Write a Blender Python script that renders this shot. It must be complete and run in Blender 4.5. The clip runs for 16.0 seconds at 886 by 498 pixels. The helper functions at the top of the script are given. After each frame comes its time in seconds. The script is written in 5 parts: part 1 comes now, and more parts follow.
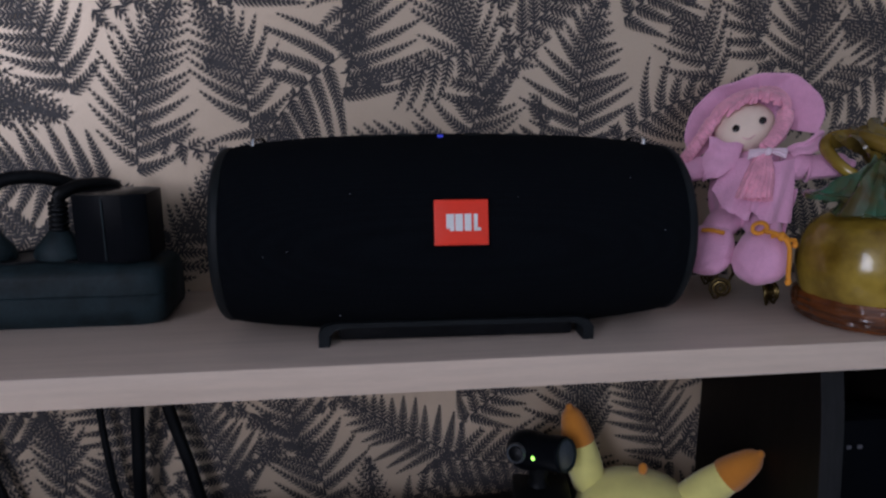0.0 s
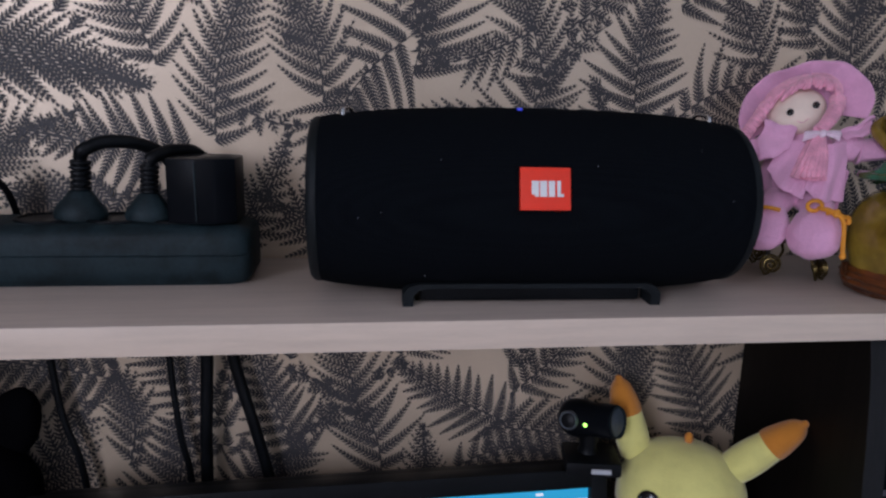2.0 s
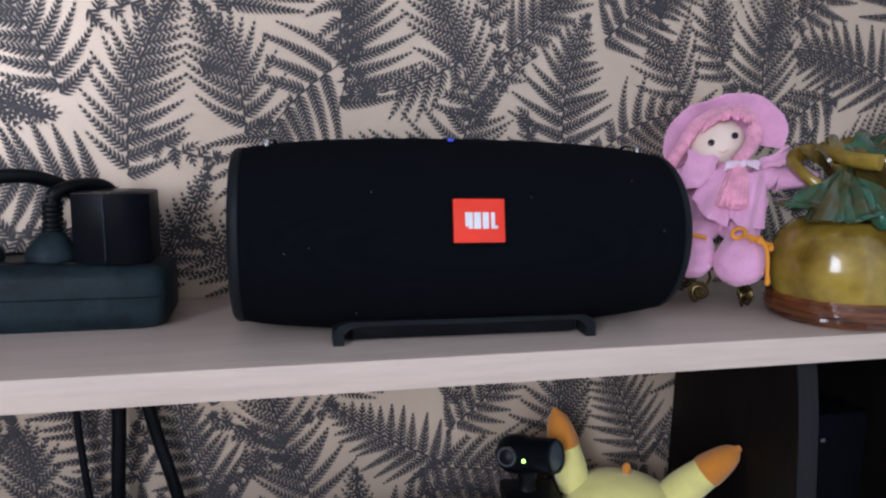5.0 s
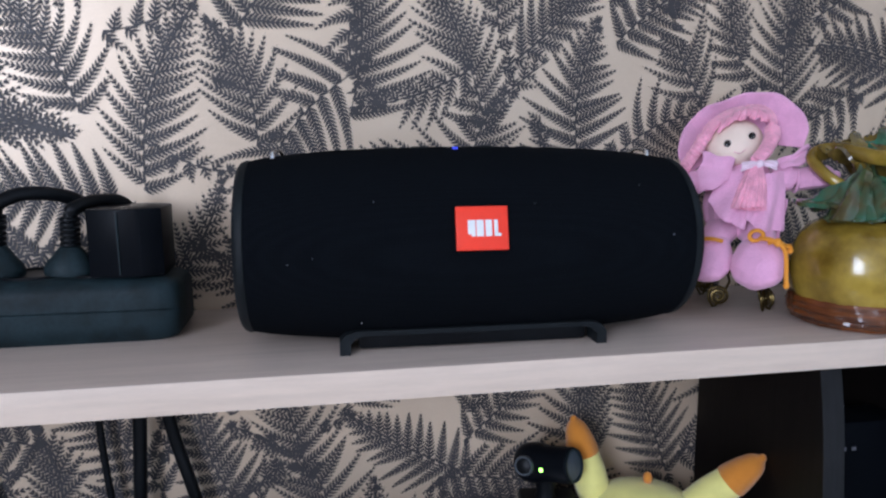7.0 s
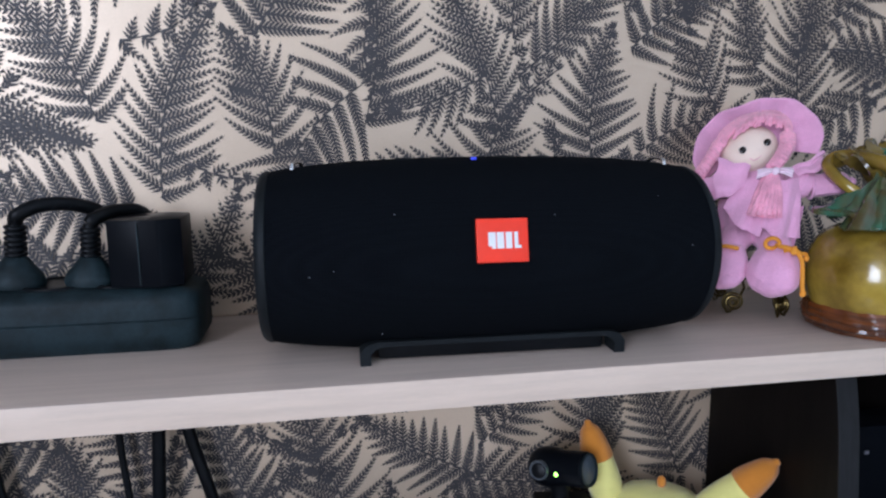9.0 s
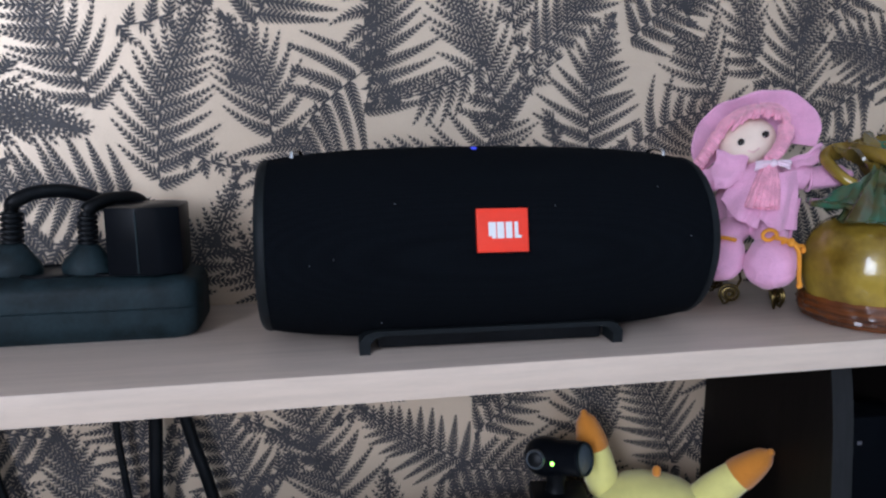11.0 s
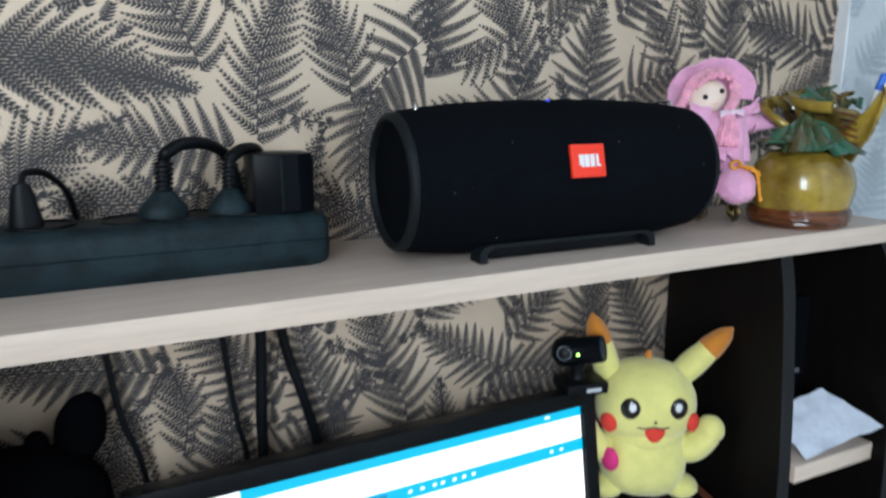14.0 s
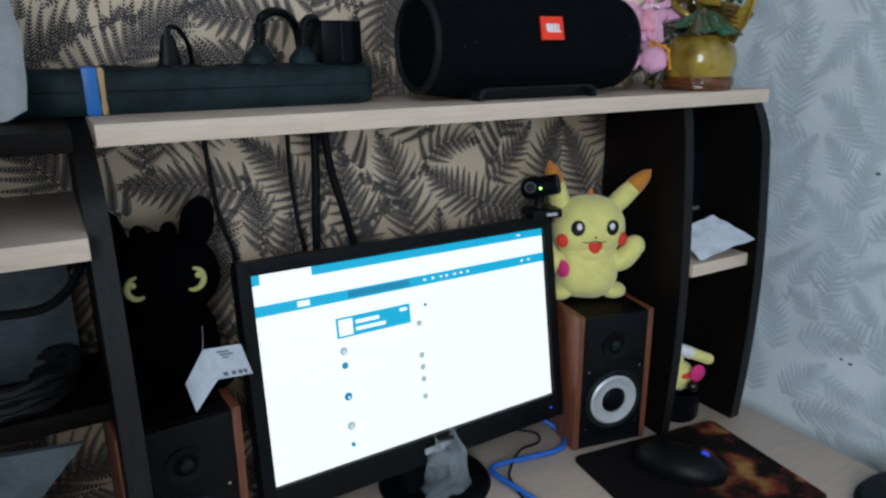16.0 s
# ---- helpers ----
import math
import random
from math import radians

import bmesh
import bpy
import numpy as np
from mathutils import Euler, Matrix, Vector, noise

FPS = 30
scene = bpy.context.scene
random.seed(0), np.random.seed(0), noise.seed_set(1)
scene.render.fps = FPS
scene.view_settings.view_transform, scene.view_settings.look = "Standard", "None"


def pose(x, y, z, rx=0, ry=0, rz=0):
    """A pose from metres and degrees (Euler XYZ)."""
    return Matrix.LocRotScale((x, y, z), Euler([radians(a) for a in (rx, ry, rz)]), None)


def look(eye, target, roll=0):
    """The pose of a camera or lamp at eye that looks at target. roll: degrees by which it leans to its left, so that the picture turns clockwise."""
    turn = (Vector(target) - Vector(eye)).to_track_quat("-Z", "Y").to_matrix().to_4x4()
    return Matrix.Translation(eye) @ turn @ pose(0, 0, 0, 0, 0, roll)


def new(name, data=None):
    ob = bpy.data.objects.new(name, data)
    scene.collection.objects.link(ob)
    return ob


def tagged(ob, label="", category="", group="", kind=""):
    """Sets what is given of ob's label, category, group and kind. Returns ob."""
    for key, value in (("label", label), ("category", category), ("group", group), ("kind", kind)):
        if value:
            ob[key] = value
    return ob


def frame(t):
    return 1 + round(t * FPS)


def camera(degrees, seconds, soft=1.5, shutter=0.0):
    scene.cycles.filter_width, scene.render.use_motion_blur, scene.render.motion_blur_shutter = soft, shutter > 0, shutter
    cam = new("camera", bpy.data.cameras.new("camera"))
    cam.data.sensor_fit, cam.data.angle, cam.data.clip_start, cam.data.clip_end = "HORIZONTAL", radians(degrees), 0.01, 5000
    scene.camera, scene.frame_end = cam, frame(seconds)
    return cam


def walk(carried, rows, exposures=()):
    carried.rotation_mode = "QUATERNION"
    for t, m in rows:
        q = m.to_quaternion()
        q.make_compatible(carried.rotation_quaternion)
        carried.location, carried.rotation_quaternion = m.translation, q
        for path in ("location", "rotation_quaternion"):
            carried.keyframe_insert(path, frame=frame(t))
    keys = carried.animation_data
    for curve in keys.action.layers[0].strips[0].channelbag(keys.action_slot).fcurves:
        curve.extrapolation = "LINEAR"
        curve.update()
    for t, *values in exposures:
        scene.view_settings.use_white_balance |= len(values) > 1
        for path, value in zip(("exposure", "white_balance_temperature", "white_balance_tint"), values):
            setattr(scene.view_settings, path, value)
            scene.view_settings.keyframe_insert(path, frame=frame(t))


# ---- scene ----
cam = camera(65.7, 16.0, 2.3, 0.5)
PATH = [
    (0, (0.079, -0.002, 1.315), (0.319, 1.94, 0.902), 0.0),
    (0.5, (0.065, -0.014, 1.311), (0.339, 1.914, 0.857), 0.5),
    (1, (0.055, -0.02, 1.304), (0.34, 1.906, 0.848), 0.2),
    (1.5, (0.044, -0.019, 1.299), (0.306, 1.915, 0.862), 1.0),
    (2, (0.031, -0.02, 1.301), (0.281, 1.92, 0.884), 1.3),
    (2.5, (0.025, -0.017, 1.298), (0.313, 1.926, 0.918), 3.5),
    (3, (0.02, -0.01, 1.297), (0.366, 1.922, 0.916), 1.6),
    (3.5, (0.019, -0.008, 1.299), (0.435, 1.916, 0.947), 1.1),
    (4, (0.021, -0.006, 1.299), (0.513, 1.904, 0.968), 0.7),
    (6.5, (0.046, -0.008, 1.3), (0.401, 1.936, 0.991), 0.9),
    (7, (0.048, -0.009, 1.3), (0.399, 1.937, 1.0), -0.3),
    (7.5, (0.046, -0.01, 1.307), (0.389, 1.941, 1.033), 0.3),
    (8, (0.04, -0.009, 1.309), (0.358, 1.942, 1.005), -0.6),
    (8.5, (0.039, -0.008, 1.311), (0.374, 1.937, 0.993), -0.6),
    (11, (0.035, -0.007, 1.31), (0.4, 1.928, 0.959), -0.0),
    (11.5, (0.036, -0.009, 1.31), (0.414, 1.924, 0.961), 0.2),
    (12, (0.036, -0.007, 1.311), (0.443, 1.918, 0.953), -0.1),
    (12.5, (0.037, -0.004, 1.31), (0.457, 1.913, 0.927), 0.2),
    (13, (0.011, -0.012, 1.31), (0.513, 1.887, 0.932), 0.7),
    (13.5, (-0.053, -0.03, 1.305), (0.566, 1.83, 0.905), 0.8),
    (14, (-0.154, -0.056, 1.298), (0.658, 1.723, 0.879), -0.6),
    (14.5, (-0.221, -0.084, 1.275), (0.696, 1.626, 0.79), -1.4),
    (15, (-0.265, -0.121, 1.251), (0.706, 1.543, 0.716), -0.8),
    (15.5, (-0.287, -0.167, 1.236), (0.663, 1.504, 0.683), 0.4),
    (16, (-0.316, -0.228, 1.24), (0.644, 1.435, 0.679), -0.4),
]
# the plan below is drawn at 1 : 1.12 about the desk's height
GROW = Matrix.Translation((0, 0, 0.742)) @ Matrix.Scale(1.12, 4) @ Matrix.Translation((0, 0, -0.742))
EXPOSURES = [(0, -1.25, 6200, 26), (1.5, -0.98, 6200, 26), (3.5, -0.62, 6200, 26), (4.2, -0.42, 6200, 25), (6.5, -0.15, 5900, 20), (8.5, -0.12, 5880, 19), (11.8, -0.24, 6050, 17), (13, -0.20, 6250, 13), (14, -0.02, 6100, 8), (15, 0.12, 6050, 6), (15.5, 0.1, 6050, 6), (16, -0.58, 6250, 7)]
walk(cam, [(t, look(GROW @ Vector(eye), GROW @ Vector(target), roll)) for t, eye, target, roll in PATH], EXPOSURES)

# ---- light ----
world = bpy.data.worlds.new("world")
scene.world = world
world.use_nodes = True
sky = world.node_tree.nodes.new("ShaderNodeTexSky")
sky.sky_type, sky.sun_disc, sky.sun_elevation, sky.sun_rotation = "NISHITA", False, radians(35), radians(200)
world.node_tree.nodes["Background"].inputs[1].default_value = 0.15
world.node_tree.links.new(sky.outputs[0], world.node_tree.nodes["Background"].inputs[0])
WIN_X, WIN_Y, WIN_Z, WIN_W, WIN_H = -1.40, -1.92, 1.86, 1.36, 1.2
lamp_data = bpy.data.lights.new("window_daylight", "AREA")
lamp_data.shape, lamp_data.size, lamp_data.size_y, lamp_data.energy = "RECTANGLE", WIN_W * 1.12, WIN_H * 1.12, 116
lamp_data.color = (0.80, 0.90, 1.0)
lamp = new("window_daylight", lamp_data)
lamp.matrix_world = look(GROW @ Vector((WIN_X + 0.01, WIN_Y, WIN_Z)), GROW @ Vector((WIN_X + 1, WIN_Y, WIN_Z)))

# ---- materials ----
MATS = {}


def mat(name, color, rough=0.6, metal=0.0, vary=0.12, scale=40.0, bump=0.1, fine=400.0, stretch=(1, 1, 1), coat=0.0, emit=None, strength=0.0, trans=0.0, second=None, spec=0.5, sheen=0.0, alpha=1.0):
    """A surface with large stains and fine grain; second: the colour that the stains tend to."""
    if name in MATS:
        return MATS[name]
    m = bpy.data.materials.new(name)
    m.use_nodes = True
    nt = m.node_tree
    b = nt.nodes["Principled BSDF"]
    b.inputs["Roughness"].default_value, b.inputs["Metallic"].default_value = rough, metal
    b.inputs["Coat Weight"].default_value, b.inputs["Transmission Weight"].default_value = coat, trans
    b.inputs["Specular IOR Level"].default_value = spec
    b.inputs["Sheen Weight"].default_value = sheen
    b.inputs["Alpha"].default_value = alpha
    tc = nt.nodes.new("ShaderNodeTexCoord")
    mp = nt.nodes.new("ShaderNodeMapping")
    mp.inputs["Scale"].default_value = stretch
    nt.links.new(tc.outputs["Object"], mp.inputs["Vector"])
    big, small = nt.nodes.new("ShaderNodeTexNoise"), nt.nodes.new("ShaderNodeTexNoise")
    big.inputs["Scale"].default_value, small.inputs["Scale"].default_value = scale, fine
    big.inputs["Detail"].default_value = 5
    for n in (big, small):
        nt.links.new(mp.outputs[0], n.inputs["Vector"])
    mix = nt.nodes.new("ShaderNodeMix")
    mix.data_type = "RGBA"
    dark = second or tuple(c * (1 - 2 * vary) for c in color)
    mix.inputs["A"].default_value, mix.inputs["B"].default_value = (*dark, 1), (*color, 1)
    ramp = nt.nodes.new("ShaderNodeMapRange")
    ramp.inputs["From Min"].default_value, ramp.inputs["From Max"].default_value = 0.35, 0.6
    nt.links.new(big.outputs["Fac"], ramp.inputs["Value"])
    nt.links.new(ramp.outputs[0], mix.inputs["Factor"])
    grain = nt.nodes.new("ShaderNodeMix")
    grain.data_type, grain.blend_type = "RGBA", "MULTIPLY"
    grain.inputs["Factor"].default_value = min(1.0, 2.5 * vary)
    nt.links.new(mix.outputs["Result"], grain.inputs["A"])
    nt.links.new(small.outputs["Fac"], grain.inputs["B"])
    up = nt.nodes.new("ShaderNodeMapRange")
    up.inputs["From Min"].default_value, up.inputs["From Max"].default_value = 0.3, 0.7
    up.inputs["To Min"].default_value, up.inputs["To Max"].default_value = 0.7, 1.15
    nt.links.new(small.outputs["Fac"], up.inputs["Value"])
    nt.links.new(up.outputs[0], grain.inputs["B"])
    nt.links.new(grain.outputs["Result"], b.inputs["Base Color"])
    if bump:
        bp = nt.nodes.new("ShaderNodeBump")
        bp.inputs["Strength"].default_value, bp.inputs["Distance"].default_value = bump, 0.002
        nt.links.new(small.outputs["Fac"], bp.inputs["Height"])
        nt.links.new(bp.outputs[0], b.inputs["Normal"])
    if emit:
        b.inputs["Emission Color"].default_value, b.inputs["Emission Strength"].default_value = (*emit, 1), strength
    MATS[name] = m
    return m


PAPER = mat("wallpaper_ground", (0.66, 0.51, 0.365), 0.38, 0.28, 0.05, 9, 0.06, 900, spec=1.0)
FERN = mat("wallpaper_fern_ink", (0.060, 0.054, 0.055), 0.5, 0.0, 0.10, 30, 0.05, 900, spec=0.35)
PALE = mat("pale_wallpaper", (0.74, 0.82, 0.87), 0.6, 0.0, 0.05, 14, 0.35, 260)
PALE_FERN = mat("pale_wallpaper_relief", (0.60, 0.69, 0.745), 0.5, 0.0, 0.08, 20, 0.2, 300)
PLASTER = mat("plain_plaster", (0.40, 0.38, 0.36), 0.8, 0, 0.05, 6, 0.1, 200)
FLOORING = mat("brown_laminate", (0.25, 0.16, 0.09), 0.5, 0, 0.15, 4, 0.1, 60, (1, 12, 1))
OAK = mat("bleached_oak_laminate", (0.61, 0.495, 0.415), 0.42, 0, 0.05, 16, 0.05, 160, (1.0, 14, 14))
OAK_EDGE = mat("bleached_oak_edging", (0.70, 0.56, 0.45), 0.45, 0, 0.05, 16, 0.05, 160, (1.0, 14, 14))
WENGE = mat("dark_wenge_board", (0.006, 0.0045, 0.004), 0.5, 0, 0.2, 20, 0.1, 130, (14, 14, 1), spec=0.10)
WENGE_EDGE = mat("dark_wenge_edging", (0.012, 0.012, 0.013), 0.5, 0, 0.2, 20, 0.06, 130, (14, 14, 1), spec=0.25)
FABRIC = mat("black_woven_fabric", (0.0028, 0.0034, 0.0045), 0.95, 0, 0.15, 120, 0.5, 1500, spec=0.04)
RUBBER = mat("black_rubber", (0.008, 0.011, 0.013), 0.6, 0, 0.15, 60, 0.04, 700, spec=0.18)
PLASTIC = mat("black_plastic", (0.0045, 0.0055, 0.007), 0.42, 0, 0.2, 40, 0.02, 500, spec=0.15)
DUSTY = mat("dusty_black_plastic", (0.012, 0.025, 0.030), 0.58, 0, 0.26, 70, 0.05, 420, spec=0.2)
GLOSS = mat("glossy_black_plastic", (0.004, 0.005, 0.007), 0.32, 0, 0.1, 30, 0.0, spec=0.06)
RED = mat("red_badge", (0.92, 0.036, 0.006), 0.4, 0, 0.03, 50, 0.02)
WHITE = mat("white_print", (0.8, 0.8, 0.8), 0.5, 0, 0.03, 50, 0.0)
BOWCLOTH = mat("pale_pink_ribbon", (0.86, 0.66, 0.76), 0.7, 0, 0.05, 60, 0.2, 900)
CHROME = mat("polished_steel", (0.75, 0.75, 0.76), 0.2, 1.0, 0.05, 50, 0.0)
SILVER = mat("silver_cone", (0.52, 0.54, 0.57), 0.4, 0.15, 0.06, 90, 0.05)
BLUE_LED = mat("blue_led", (0.02, 0.03, 0.4), 0.3, 0, 0, 50, 0, emit=(0.06, 0.10, 1.0), strength=0.5)
GREEN_LED = mat("green_led", (0.1, 0.4, 0.05), 0.3, 0, 0, 50, 0, emit=(0.35, 1.0, 0.12), strength=6)
SKIN = mat("cream_felt", (0.88, 0.70, 0.58), 0.8, 0, 0.03, 60, 0.15, 900)
PINK = mat("lilac_pink_cotton", (0.84, 0.41, 0.61), 0.85, 0, 0.08, 45, 0.4, 900, sheen=0.3)
HAIR = mat("pink_yarn", (0.96, 0.40, 0.54), 0.9, 0, 0.12, 120, 0.6, 700, sheen=0.3)
ORANGE = mat("orange_cord", (0.80, 0.30, 0.02), 0.7, 0, 0.1, 80, 0.3)
BLACKBEAD = mat("black_bead", (0.01, 0.008, 0.008), 0.2, 0, 0, 50, 0)
GOLD = mat("dull_gold_wire", (0.13, 0.09, 0.03), 0.35, 0.9, 0.15, 90, 0.1)
OLIVE = mat("olive_yellow_glaze", (0.38, 0.26, 0.035), 0.20, 0, 0.2, 26, 0.10, 150, coat=0.4, second=(0.13, 0.075, 0.010))
UMBER = mat("dark_olive_glaze", (0.17, 0.115, 0.020), 0.22, 0, 0.2, 40, 0.2, 150, coat=0.4, second=(0.035, 0.022, 0.008))
BROWN = mat("brown_glaze", (0.19, 0.055, 0.012), 0.18, 0, 0.3, 22, 0.45, 160, (1, 1, 14), coat=0.5, second=(0.035, 0.010, 0.004))
LEAFGREEN = mat("green_glaze", (0.022, 0.120, 0.070), 0.16, 0, 0.3, 60, 0.25, 150, (1, 1, 0.5), coat=0.6, second=(0.070, 0.055, 0.016))
YELLOW = mat("yellow_plush", (0.80, 0.74, 0.24), 0.95, 0, 0.05, 60, 0.35, 1200, sheen=0.4)
EARTIP = mat("orange_plush", (0.62, 0.22, 0.02), 0.95, 0, 0.06, 60, 0.5, 1200, sheen=0.3)
REDFELT = mat("red_felt", (0.75, 0.05, 0.03), 0.9, 0, 0.05, 60, 0.3)
MAGENTA = mat("magenta_felt", (0.70, 0.03, 0.20), 0.8, 0, 0.05, 60, 0.2)
BLACKPLUSH = mat("black_plush", (0.0022, 0.0022, 0.0030), 0.95, 0, 0.2, 60, 0.6, 900, spec=0.03)
LENSRING = mat("dull_lens_steel", (0.14, 0.16, 0.18), 0.4, 0.5, 0.05, 50, 0.0)
GREYGLASS = mat("grey_glass", (0.07, 0.09, 0.11), 0.25, 0, 0.1, 50, 0.0)
PALEYELLOW = mat("pale_yellow_felt", (0.55, 0.52, 0.20), 0.8, 0, 0.05, 60, 0.2)
REDWOOD = mat("reddish_wood_veneer", (0.20, 0.065, 0.032), 0.45, 0, 0.2, 30, 0.1, 130, (12, 12, 1))
CARD = mat("white_card", (0.56, 0.60, 0.68), 0.7, 0, 0.08, 40, 0.3, 200)
INK = mat("grey_ink", (0.12, 0.12, 0.14), 0.7, 0, 0.05, 50, 0)
CLOTH = mat("white_crumpled_cloth", (0.42, 0.43, 0.45), 0.9, 0, 0.06, 40, 0.4, 300)
GREYBLUE = mat("bluish_grey_board", (0.105, 0.135, 0.158), 0.6, 0, 0.25, 20, 0.1)
BLUETAPE = mat("blue_tape", (0.02, 0.17, 0.55), 0.4, 0, 0.08, 60, 0.1)
TANTAPE = mat("tan_tape", (0.50, 0.33, 0.14), 0.5, 0, 0.08, 60, 0.1)
BLUECABLE = mat("blue_cable", (0.02, 0.14, 0.60), 0.4, 0, 0.06, 60, 0.05)
CLEAR = mat("clear_plastic", (0.55, 0.62, 0.68), 0.10, 0, 0.02, 60, 0.5, 90, alpha=0.13)
CONE = mat("brushed_pale_cone", (0.60, 0.61, 0.64), 0.42, 0.35, 0.04, 60, 0.05, 400)
SCREENW = mat("lit_screen_white", (0.02, 0.02, 0.02), 0.3, 0, 0, 50, 0, emit=(0.93, 0.98, 1.0), strength=1.55)
SCREENC = mat("lit_screen_cyan", (0.02, 0.02, 0.02), 0.3, 0, 0, 50, 0, emit=(0.0, 0.50, 0.83), strength=1.2)
SCREENG = mat("lit_screen_grey", (0.02, 0.02, 0.02), 0.3, 0, 0, 50, 0, emit=(0.55, 0.72, 0.80), strength=1.0)
SCREENB = mat("lit_screen_blue", (0.02, 0.02, 0.02), 0.3, 0, 0, 50, 0, emit=(0.0, 0.33, 0.62), strength=1.0)


def weave():
    """The speaker's cloth: small dots in rows over near black."""
    nt = FABRIC.node_tree
    bsdf = nt.nodes["Principled BSDF"]
    tc, vo, mr, mx = (nt.nodes.new("ShaderNode" + k) for k in ("TexCoord", "TexVoronoi", "MapRange", "Mix"))
    vo.inputs["Scale"].default_value, vo.inputs["Randomness"].default_value = 620, 0.15
    nt.links.new(tc.outputs["Object"], vo.inputs["Vector"])
    mr.inputs["From Min"].default_value, mr.inputs["From Max"].default_value = 0.2, 0.6
    nt.links.new(vo.outputs["Distance"], mr.inputs["Value"])
    mx.data_type = "RGBA"
    mx.inputs["A"].default_value, mx.inputs["B"].default_value = (0.0024, 0.003, 0.0042, 1), (0.0042, 0.0055, 0.0075, 1)
    nt.links.new(mr.outputs[0], mx.inputs["Factor"])
    nt.links.new(mx.outputs["Result"], bsdf.inputs["Base Color"])


weave()


# ---- mesh helpers ----
def smooth(me, deg=40):
    me.shade_smooth()
    me.set_sharp_from_angle(angle=radians(deg))


def part(name, bm, material, parent=None, label="", flat=False, m=None):
    if parent is None:
        bmesh.ops.transform(bm, matrix=GROW, verts=bm.verts)
    bm.normal_update()
    me = bpy.data.meshes.new(name)
    bm.to_mesh(me)
    bm.free()
    for k in (material if isinstance(material, (list, tuple)) else [material]):
        me.materials.append(k)
    if not flat:
        smooth(me)
    ob = new(name, me)
    if parent:
        ob.parent = parent
    if m is not None:
        ob.matrix_basis = m
    if label:
        tagged(ob, label)
    return ob


def thing(name, m, label, category, group="", kind=""):
    ob = new(name)
    ob.empty_display_size = 0.02
    ob.matrix_basis = GROW @ m
    return tagged(ob, label, category, group, kind)


def box(x0, x1, y0, y1, z0, z1, bevel=0.0, bm=None, mi=0, seg=2):
    bm = bm or bmesh.new()
    r = bmesh.ops.create_cube(bm, size=1, matrix=Matrix.LocRotScale(((x0 + x1) / 2, (y0 + y1) / 2, (z0 + z1) / 2), None, (x1 - x0, y1 - y0, z1 - z0)))
    fs = {f for v in r["verts"] for f in v.link_faces}
    for f in fs:
        f.material_index = mi
    if bevel:
        es = list({e for v in r["verts"] for e in v.link_edges})
        bmesh.ops.bevel(bm, geom=es, offset=bevel, segments=seg, affect="EDGES", profile=0.6)
    return bm


def prism(outline, y0, y1, bm=None, mi=0, m=None, bevel=0.0):
    """An outline in x and z, extruded along y."""
    bm = bm or bmesh.new()
    a = [bm.verts.new((x, y0, z)) for x, z in outline]
    b = [bm.verts.new((x, y1, z)) for x, z in outline]
    n = len(outline)
    fs = [bm.faces.new(a), bm.faces.new(b[::-1])]
    fs += [bm.faces.new((a[i], b[i], b[(i + 1) % n], a[(i + 1) % n])) for i in range(n)]
    for f in fs:
        f.material_index = mi
    bmesh.ops.recalc_face_normals(bm, faces=fs)
    if bevel:
        es = [e for e in fs[0].edges] + [e for e in fs[1].edges]
        bmesh.ops.bevel(bm, geom=es, offset=bevel, segments=2, affect="EDGES", profile=0.6)
    if m is not None:
        bmesh.ops.transform(bm, matrix=m, verts=[v for v in a + b if v.is_valid] if not bevel else bm.verts)
    return bm


def lathe(profile, n=48, bm=None, mi=0, m=None, squash=(1, 1), wave=None):
    """Radius and height pairs turned round z. wave: a function of the angle and height that scales the radius."""
    bm = bm or bmesh.new()
    rings = []
    for r, z in profile:
        ring = []
        for k in range(n):
            a = 2 * math.pi * k / n
            rr = r * (wave(a, z) if wave else 1)
            v = Vector((rr * math.cos(a) * squash[0], rr * math.sin(a) * squash[1], z))
            ring.append(bm.verts.new(m @ v if m is not None else v))
        rings.append(ring)
    fs = []
    for p, q in zip(rings, rings[1:]):
        fs += [bm.faces.new((p[k], p[(k + 1) % n], q[(k + 1) % n], q[k])) for k in range(n)]
    if profile[0][0] > 1e-5:
        fs.append(bm.faces.new(rings[0][::-1]))
    if profile[-1][0] > 1e-5:
        fs.append(bm.faces.new(rings[-1]))
    for f in fs:
        f.material_index = mi
    return bm


